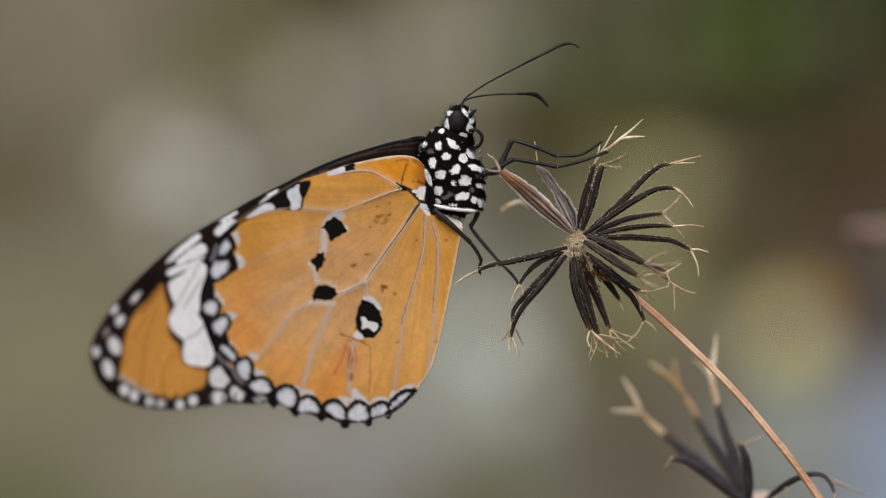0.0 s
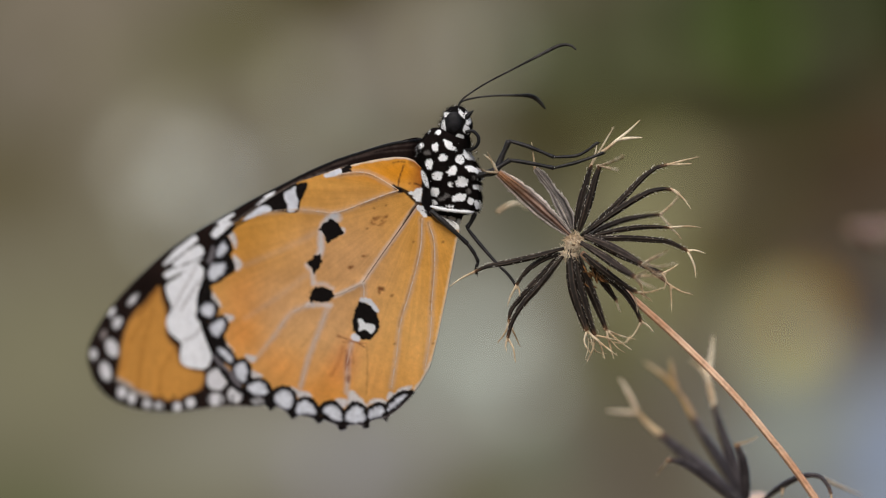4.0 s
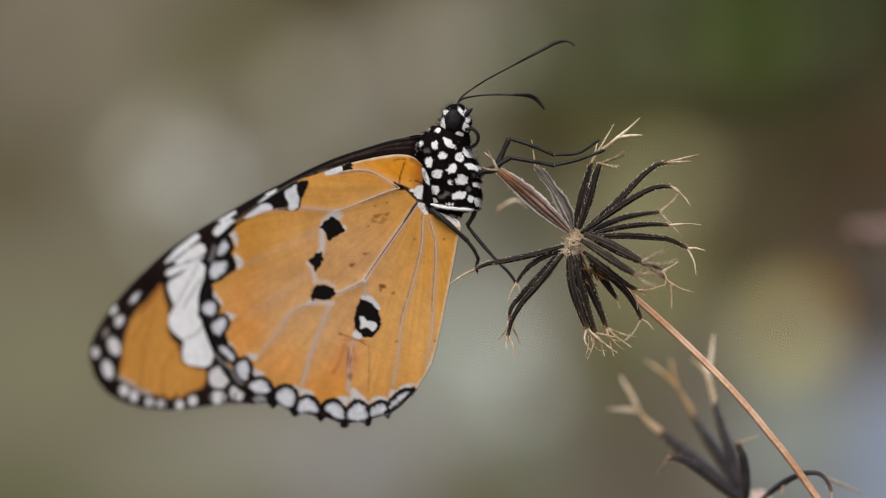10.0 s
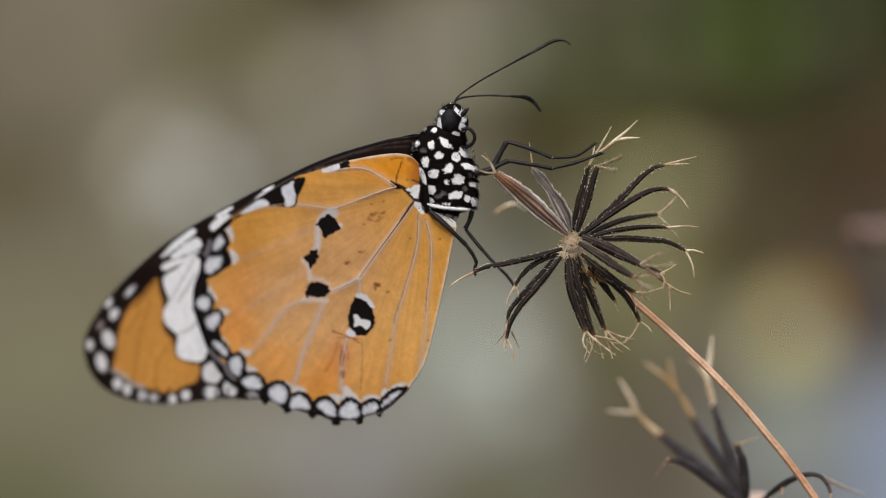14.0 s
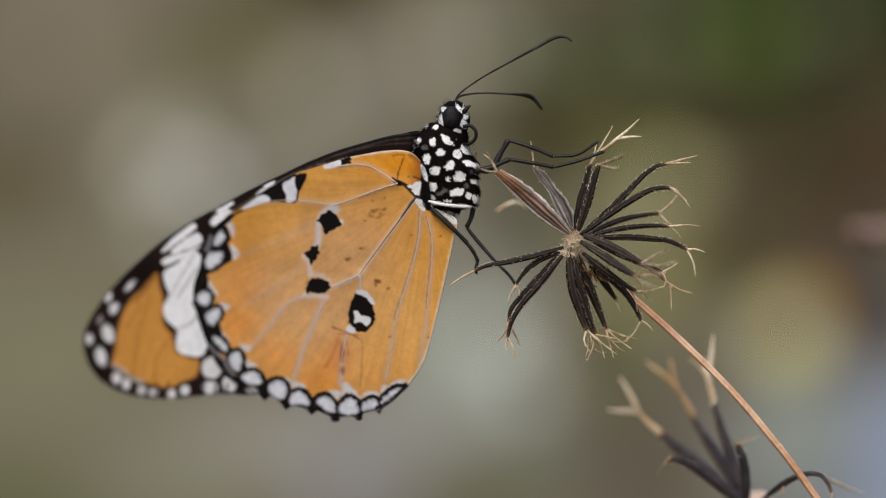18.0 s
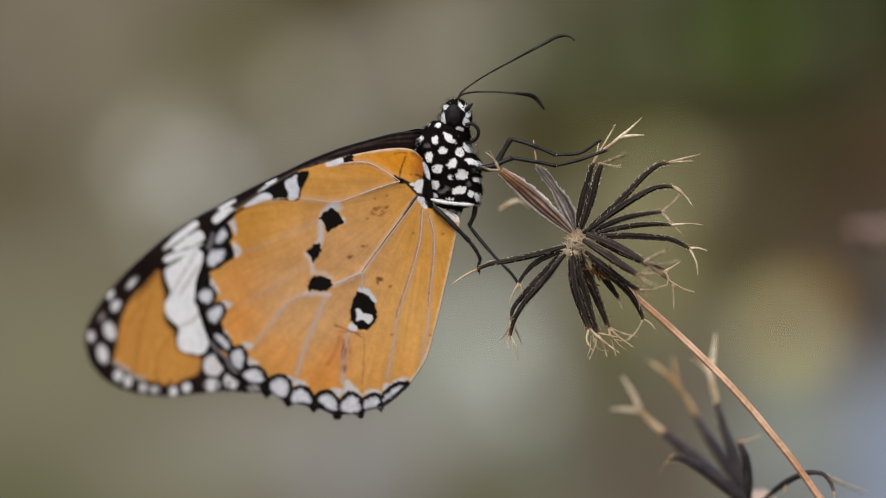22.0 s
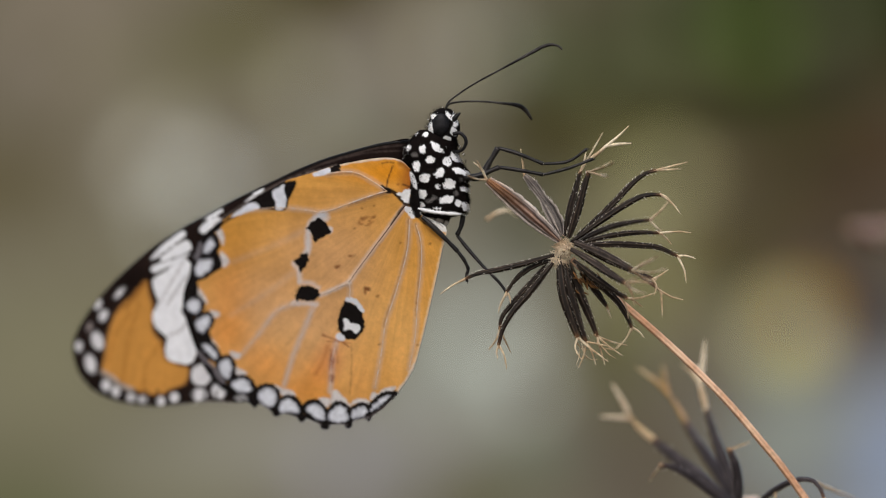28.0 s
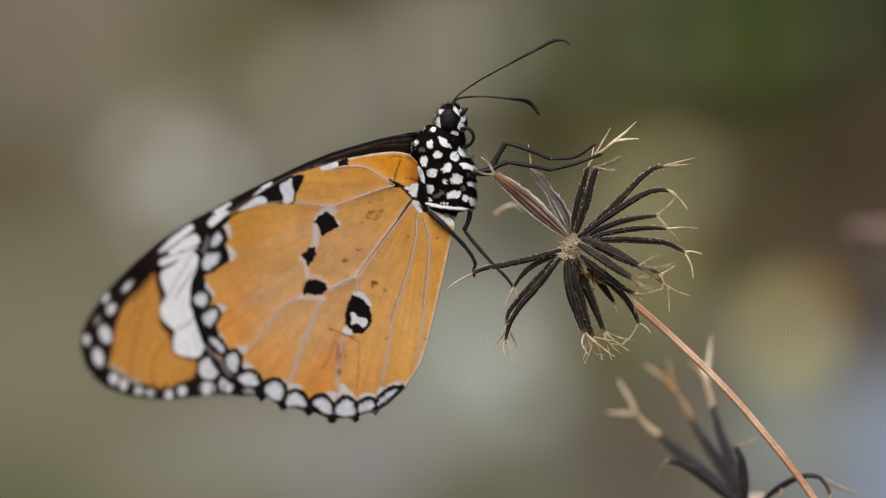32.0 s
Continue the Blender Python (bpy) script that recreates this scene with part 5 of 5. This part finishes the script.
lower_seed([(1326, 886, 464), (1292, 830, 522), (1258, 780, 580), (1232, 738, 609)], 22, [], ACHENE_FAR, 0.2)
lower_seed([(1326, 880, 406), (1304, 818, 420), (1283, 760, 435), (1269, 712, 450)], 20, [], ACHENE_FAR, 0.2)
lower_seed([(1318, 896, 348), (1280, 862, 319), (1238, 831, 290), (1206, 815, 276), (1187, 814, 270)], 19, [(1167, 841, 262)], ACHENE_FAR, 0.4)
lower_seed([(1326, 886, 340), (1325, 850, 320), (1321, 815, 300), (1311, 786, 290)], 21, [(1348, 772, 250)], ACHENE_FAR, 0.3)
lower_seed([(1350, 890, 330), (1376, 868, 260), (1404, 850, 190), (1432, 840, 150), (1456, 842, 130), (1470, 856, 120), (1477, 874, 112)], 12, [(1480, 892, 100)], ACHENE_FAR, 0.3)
for k, mat, q in ((7.5, AWN_TAN, [(1182, 773, 551), (1160, 756, 556), (1142, 738, 562), (1130, 720, 566)]), (5.8, AWN_LIGHT, [(1134, 726, 566), (1120, 698, 571), (1102, 668, 580)]),
                  (5.3, AWN_LIGHT, [(1138, 730, 566), (1110, 728, 571), (1080, 726, 580)]), (6.5, AWN_BROWN, [(1236, 744, 609), (1214, 704, 618), (1198, 682, 622)]),
                  (5, AWN_TAN, [(1204, 690, 622), (1180, 664, 628), (1146, 640, 638)]), (4.5, AWN_TAN, [(1205, 694, 621), (1196, 664, 624), (1192, 634, 632)]),
                  (7.5, AWN_LIGHT, [(1270, 720, 450), (1259, 672, 455), (1250, 636, 464)]), (5.5, AWN_LIGHT, [(1260, 662, 455), (1264, 630, 464), (1268, 592, 473)]), (4.5, AWN, [(1260, 672, 455), (1244, 650, 462), (1226, 636, 470)]),
                  (4, AWN_LIGHT, [(1454, 841, 220), (1490, 858, 300), (1534, 876, 380)]), (3.5, AWN_ROOT, [(1391, 856, 220), (1391, 866, 215), (1389, 878, 212)])):
    bm = tube(bmesh.new(), [P(u, v, LOW_DEPTH * d) for u, v, d in spline(q, 4)], [k * 0.72 * UNIT, k * 0.85 * UNIT, k * 0.6 * UNIT, k * 0.2 * UNIT], 8)
    part("awn", bm, mat, lower_head, "pale thick forked awn")


def far_flower():
    """Pinkish blur far behind the plane of focus, built as an assumed stemmed flower."""
    u, v, d = 1546, 426, 2000
    at = P(u, v, d)
    ob = root("pink_blur_flower", Vector((at.x, at.y, 0)), "pale pinkish blur built as an assumed flower head, far out of focus", "flower")
    rise = [Vector((at.x + 0.05, at.y, 0.0)), Vector((at.x + 0.045, at.y, at.z * 0.4)), Vector((at.x + 0.03, at.y, at.z * 0.8)), at + Vector((0.010, 0, -0.012)), at]
    part("stem", tube(bmesh.new(), [Vector(q) for q in spline(rise, 0.004)], [0.16e-3, 0.14e-3, 0.12e-3], 8), STEM_BROWN, ob, "thin brown stem")
    cup = ball(bmesh.new(), at, (0.9e-3, 0.9e-3, 1.1e-3), 0, 16)
    part("calyx", cup, STEM_BROWN, ob)
    rng = random.Random(17)
    for k in range(16):
        a = 2 * math.pi * k / 16 + rng.gauss(0, 0.1)
        way = Vector((math.cos(a), math.sin(a), rng.uniform(0.0, 0.9)))
        tip = at + way * rng.uniform(2.4, 3.4) * 1e-3
        part("petal", tube(bmesh.new(), [at + way * 0.4e-3, at.lerp(tip, 0.5) + Vector((0, 0, 0.3e-3)), tip], [0.3e-3, 0.75e-3, 0.3e-3], 8, flat=0.4), PETAL, ob)


far_flower()

# ---- the sway ----
MOVES = [
    # seconds; then mm right, mm up and degrees of turn for body, hindwings, forewings and seed heads; degrees for the two antennae
    (0, 0, 0, 0, 0, 0, 0, 0, 0, 0, 0, 0, 0, 0, 0),
    (0.5, -0.17, -0.09, 0.02, -0.18, -0.06, -0.26, -0.17, -0.06, -0.21, -0.11, -0.09, -0.03, 0.02, 0.09),
    (1, 0.09, 0.08, 0.02, 0.11, 0.08, 0.05, 0.15, 0.11, 0.06, 0.1, 0.09, 0.03, -0.01, 0.06),
    (1.5, 0.25, 0.17, 0.1, 0.23, 0.26, -0.06, 0.26, 0.26, 0, 0.22, 0.2, 0.15, -0.06, 0.42),
    (2, 0.17, 0.17, 0, 0.17, 0.17, 0, 0.17, 0.17, 0.01, 0.14, 0.15, 0.14, -0.11, 0.6),
    (2.5, 0, 0.08, 0.01, 0.02, 0.1, -0.09, 0.09, 0.08, 0, -0.02, 0.08, 0.04, -0.08, 0.62),
    (3, -0.34, -0.17, 0.01, -0.35, -0.21, -0.21, -0.34, -0.19, -0.19, -0.29, -0.16, -0.11, -0.03, 0.45),
    (3.5, -0.26, -0.09, 0.01, -0.27, -0.13, -0.12, -0.27, -0.11, -0.13, -0.23, -0.07, 0.05, 0, 0.28),
    (5.5, -0.69, -0.34, 0.01, -0.64, -0.35, -0.26, -0.67, -0.28, -0.41, -0.7, -0.27, -0.13, 0.1, 0.28),
    (6, 0.17, 0.26, -0.01, 0.24, 0.35, -0.04, 0.3, 0.37, 0.05, 0.16, 0.29, 0.13, 0.02, 0.49),
    (6.5, -0.6, -0.26, -0.1, -0.57, -0.32, -0.14, -0.57, -0.24, -0.32, -0.6, -0.22, -0.09, -0.04, 0.49),
    (7, -0.26, 0, 0, -0.19, 0.01, -0.06, -0.16, 0.08, -0.17, -0.26, 0.08, 0.02, -0.11, 0.48),
    (7.5, -0.51, -0.17, 0.02, -0.44, -0.13, -0.24, -0.44, -0.15, -0.24, -0.51, -0.09, -0.15, -0.09, 0.44),
    (8, -0.6, -0.17, 0.01, -0.49, -0.11, -0.38, -0.45, -0.08, -0.36, -0.58, -0.08, -0.1, -0.04, 0.83),
    (8.5, 0.25, 0.46, -0.42, 0.36, 0.52, -0.04, 0.4, 0.58, -0.15, 0.18, 0.49, 0.27, -0.04, 1.3),
    (9, -0.33, 0.1, -0.79, -0.17, 0.17, -0.47, -0.06, 0.22, -0.47, -0.34, 0.21, 0.06, -0.22, 1.65),
    (9.5, 0.09, 0.43, 0.02, 0.26, 0.46, -0.17, 0.33, 0.51, -0.25, 0.11, 0.42, 0.16, -0.45, 1.93),
    (10, -0.35, 0.09, -0.37, -0.24, 0.1, -0.42, -0.16, 0.12, -0.31, -0.29, 0.14, 0, -0.43, 2.38),
    (10.5, -0.19, 0.26, -0.56, -0.07, 0.25, -0.32, 0.05, 0.28, -0.25, -0.17, 0.24, 0.09, -0.22, 2.93),
    (11, 0.06, 0.43, -0.57, 0.18, 0.45, -0.13, 0.3, 0.47, -0.11, 0.09, 0.4, 0.16, 0.08, 3.29),
    (11.5, -0.51, 0.01, -0.8, -0.35, 0.06, -0.34, -0.27, 0.14, -0.42, -0.47, 0.1, -0.07, -0.03, 3.65),
    (12, -0.18, 0.27, -0.53, -0.01, 0.31, -0.2, 0.08, 0.41, -0.3, -0.15, 0.3, 0.07, -0.01, 3.91),
    (12.5, -0.44, 0.1, -0.72, -0.27, 0.11, -0.13, -0.2, 0.19, -0.28, -0.37, 0.11, -0.07, -0.24, 4.26),
    (13, -0.25, 0.18, -0.77, -0.14, 0.18, -0.05, -0.01, 0.21, 0.07, -0.18, 0.17, -0.09, -0.39, 4.27),
    (13.5, -0.45, 0.14, -0.31, -0.33, 0.15, 0.45, -0.24, 0.2, 0.38, -0.29, 0, -0.14, -0.73, 4.05),
    (14, -0.7, 0.11, -0.53, -0.56, 0.15, 0.83, -0.39, 0.19, 0.86, -0.48, -0.14, -0.26, -0.7, 4.07),
    (14.5, -0.54, 0.27, -0.81, -0.4, 0.28, 0.94, -0.24, 0.33, 0.95, -0.38, -0.01, -0.14, -0.64, 4.03),
    (16.5, -0.24, 0.62, 0.33, -0.13, 0.68, 1.2, 0.05, 0.71, 1.3, -0.06, 0.19, -0.09, -0.94, 4.21),
    (17, 0.15, 0.95, 0.1, 0.3, 1, 1.45, 0.47, 1.06, 1.45, 0.28, 0.5, 0.15, -1.09, 4.34),
    (17.5, -0.31, 0.61, 0.1, -0.22, 0.65, 1.35, -0.08, 0.65, 1.42, -0.16, 0.17, -0.1, -1.04, 4.47),
    (18, -0.56, 0.4, -0.37, -0.43, 0.46, 1.3, -0.28, 0.5, 1.34, -0.35, -0.01, -0.14, -1.05, 4.8),
    (18.5, -0.65, 0.33, -0.45, -0.51, 0.4, 1.17, -0.32, 0.45, 1.28, -0.45, -0.07, -0.17, -0.99, 5.05),
    (19, -0.5, 0.38, 0.05, -0.4, 0.46, 1.28, -0.23, 0.48, 1.37, -0.3, -0.06, -0.07, -0.95, 5.48),
    (19.5, -0.52, 0.37, -0.23, -0.41, 0.43, 1.33, -0.25, 0.45, 1.42, -0.3, -0.08, -0.18, -0.93, 5.56),
    (20, -0.39, 0.48, -0.31, -0.32, 0.54, 1.3, -0.15, 0.56, 1.43, -0.18, 0.01, -0.1, -0.81, 5.8),
    (20.5, -0.33, 0.56, -0.08, -0.21, 0.66, 1.39, -0.01, 0.68, 1.48, -0.15, 0.11, -0.02, -0.74, 6.06),
    (21, -0.72, 0.27, -0.54, -0.65, 0.34, 1.12, -0.48, 0.36, 1.27, -0.51, -0.17, -0.26, -0.75, 5.95),
    (21.5, -0.46, 0.48, 0.01, -0.36, 0.52, 1.39, -0.23, 0.5, 1.55, -0.22, 0.01, -0.05, -0.62, 5.9),
    (22, -0.33, 0.59, -0.32, -0.21, 0.67, 1.38, -0.06, 0.71, 1.47, -0.1, 0.13, -0.1, -0.69, 5.82),
    (22.5, -0.5, 0.48, -0.07, -0.38, 0.55, 1.35, -0.2, 0.65, 1.34, -0.34, 0.04, -0.19, -0.62, 6.14),
    (23, -0.12, 0.8, 0.02, 0.03, 0.92, 1.48, 0.22, 0.99, 1.56, 0.06, 0.29, 0.12, -0.63, 6.1),
    (23.5, -1.5, -0.24, -0.54, -1.38, -0.16, 1.06, -1.23, -0.09, 1.1, -1.26, -0.63, -0.45, -0.59, 6),
    (24, -1.84, -0.55, -0.32, -1.78, -0.55, 1.04, -1.63, -0.57, 1.21, -1.54, -0.95, -0.52, -0.81, 5.79),
    (24.5, -2.19, -0.81, -0.33, -2.14, -0.78, 0.92, -2.08, -0.77, 1.01, -1.88, -1.18, -0.75, -1, 5.78),
    (26.5, -1.84, -0.48, -0.35, -1.76, -0.43, 1.08, -1.61, -0.38, 1.21, -1.54, -0.88, -0.59, -0.48, 6.02),
    (27, -2.06, -0.64, -0.26, -1.97, -0.64, 1.17, -1.86, -0.62, 1.19, -1.75, -1.03, -0.63, -0.71, 6.13),
    (27.5, -0.86, 0.22, 0.24, -0.74, 0.35, 1.4, -0.54, 0.38, 1.56, -0.62, -0.2, -0.21, -0.9, 6.35),
    (28, -1.58, -0.33, -0.13, -1.49, -0.3, 1.28, -1.38, -0.27, 1.37, -1.29, -0.74, -0.53, -0.93, 6.49),
    (28.5, -0.93, 0.05, -0.08, -0.82, 0.2, 1.42, -0.64, 0.27, 1.49, -0.68, -0.41, -0.29, -0.83, 6.37),
    (29, -0.99, 0.06, 0.1, -0.91, 0.13, 1.5, -0.75, 0.17, 1.6, -0.76, -0.41, -0.3, -0.78, 6.43),
    (29.5, -0.93, 0.14, -0.08, -0.8, 0.2, 1.46, -0.68, 0.29, 1.45, -0.67, -0.31, -0.28, -0.72, 6.52),
    (30, -0.67, 0.28, 0, -0.56, 0.39, 1.56, -0.4, 0.45, 1.62, -0.43, -0.17, -0.11, -0.63, 6.75),
    (30.5, -0.81, 0.17, 0.07, -0.68, 0.27, 1.54, -0.52, 0.31, 1.6, -0.56, -0.27, -0.18, -0.73, 6.66),
    (31, -0.53, 0.39, 0.22, -0.37, 0.53, 1.5, -0.19, 0.61, 1.61, -0.34, -0.06, -0.25, -0.97, 6.63),
    (31.5, -0.92, 0.05, 0.22, -0.83, 0.11, 1.53, -0.71, 0.15, 1.58, -0.65, -0.42, -0.3, -1.08, 6.44),
    (32, -0.85, 0.16, 0.06, -0.72, 0.29, 1.43, -0.53, 0.37, 1.46, -0.58, -0.27, -0.28, -1.06, 6.48),
]


def motions():
    """The seed heads sway together; the butterfly shifts on them, its feet keep hold, its wings and antennae drop a little."""
    mm = 0.001
    keys = {ob: [] for ob in (butterfly, upper_head, lower_head, *WINGS, *ANTENNAE)}
    for ob, femur, _, _ in LEGS:
        keys[ob], keys[femur] = [], []
    homes = {ob: ob.location.copy() for ob in keys}
    at, hub, low = homes[butterfly], homes[upper_head], homes[lower_head]

    def moved(home, x, z, turn):
        return pose(home.x + x * mm, home.y, home.z + z * mm, 0, turn, 0)

    for t, bx, bz, bt, hx, hz, ht, fx, fz, ft, px, pz, pt, a1, a2 in MOVES:
        ride, sway = moved(at, bx, bz, bt), moved(hub, px, pz, pt)
        back = ride.inverted()
        keys[butterfly].append((t, ride))
        keys[upper_head].append((t, sway))
        keys[lower_head].append((t, sway @ Matrix.Translation(low - hub)))
        for ob in WINGS:
            shift = (hx, hz, ht) if ob.name.startswith("hind") else (fx, fz, ft)
            keys[ob].append((t, back @ moved(at + homes[ob], *shift)))
        for ob, turn in zip(ANTENNAE, (a1, a2)):
            keys[ob].append((t, pose(*homes[ob], 0, turn, 0)))
        for ob, femur, knee, start in LEGS:
            held = back @ sway @ Matrix.Translation(knee - hub)
            keys[ob].append((t, held))
            now, rest = held.inverted() @ (start - at), start - knee
            turn = math.degrees(math.atan2(now.x, now.z) - math.atan2(rest.x, rest.z))
            keys[femur].append((t, pose(0, 0, 0, 0, (turn + 180) % 360 - 180, 0)))
    for ob, rows in keys.items():
        walk(ob, rows)


motions()
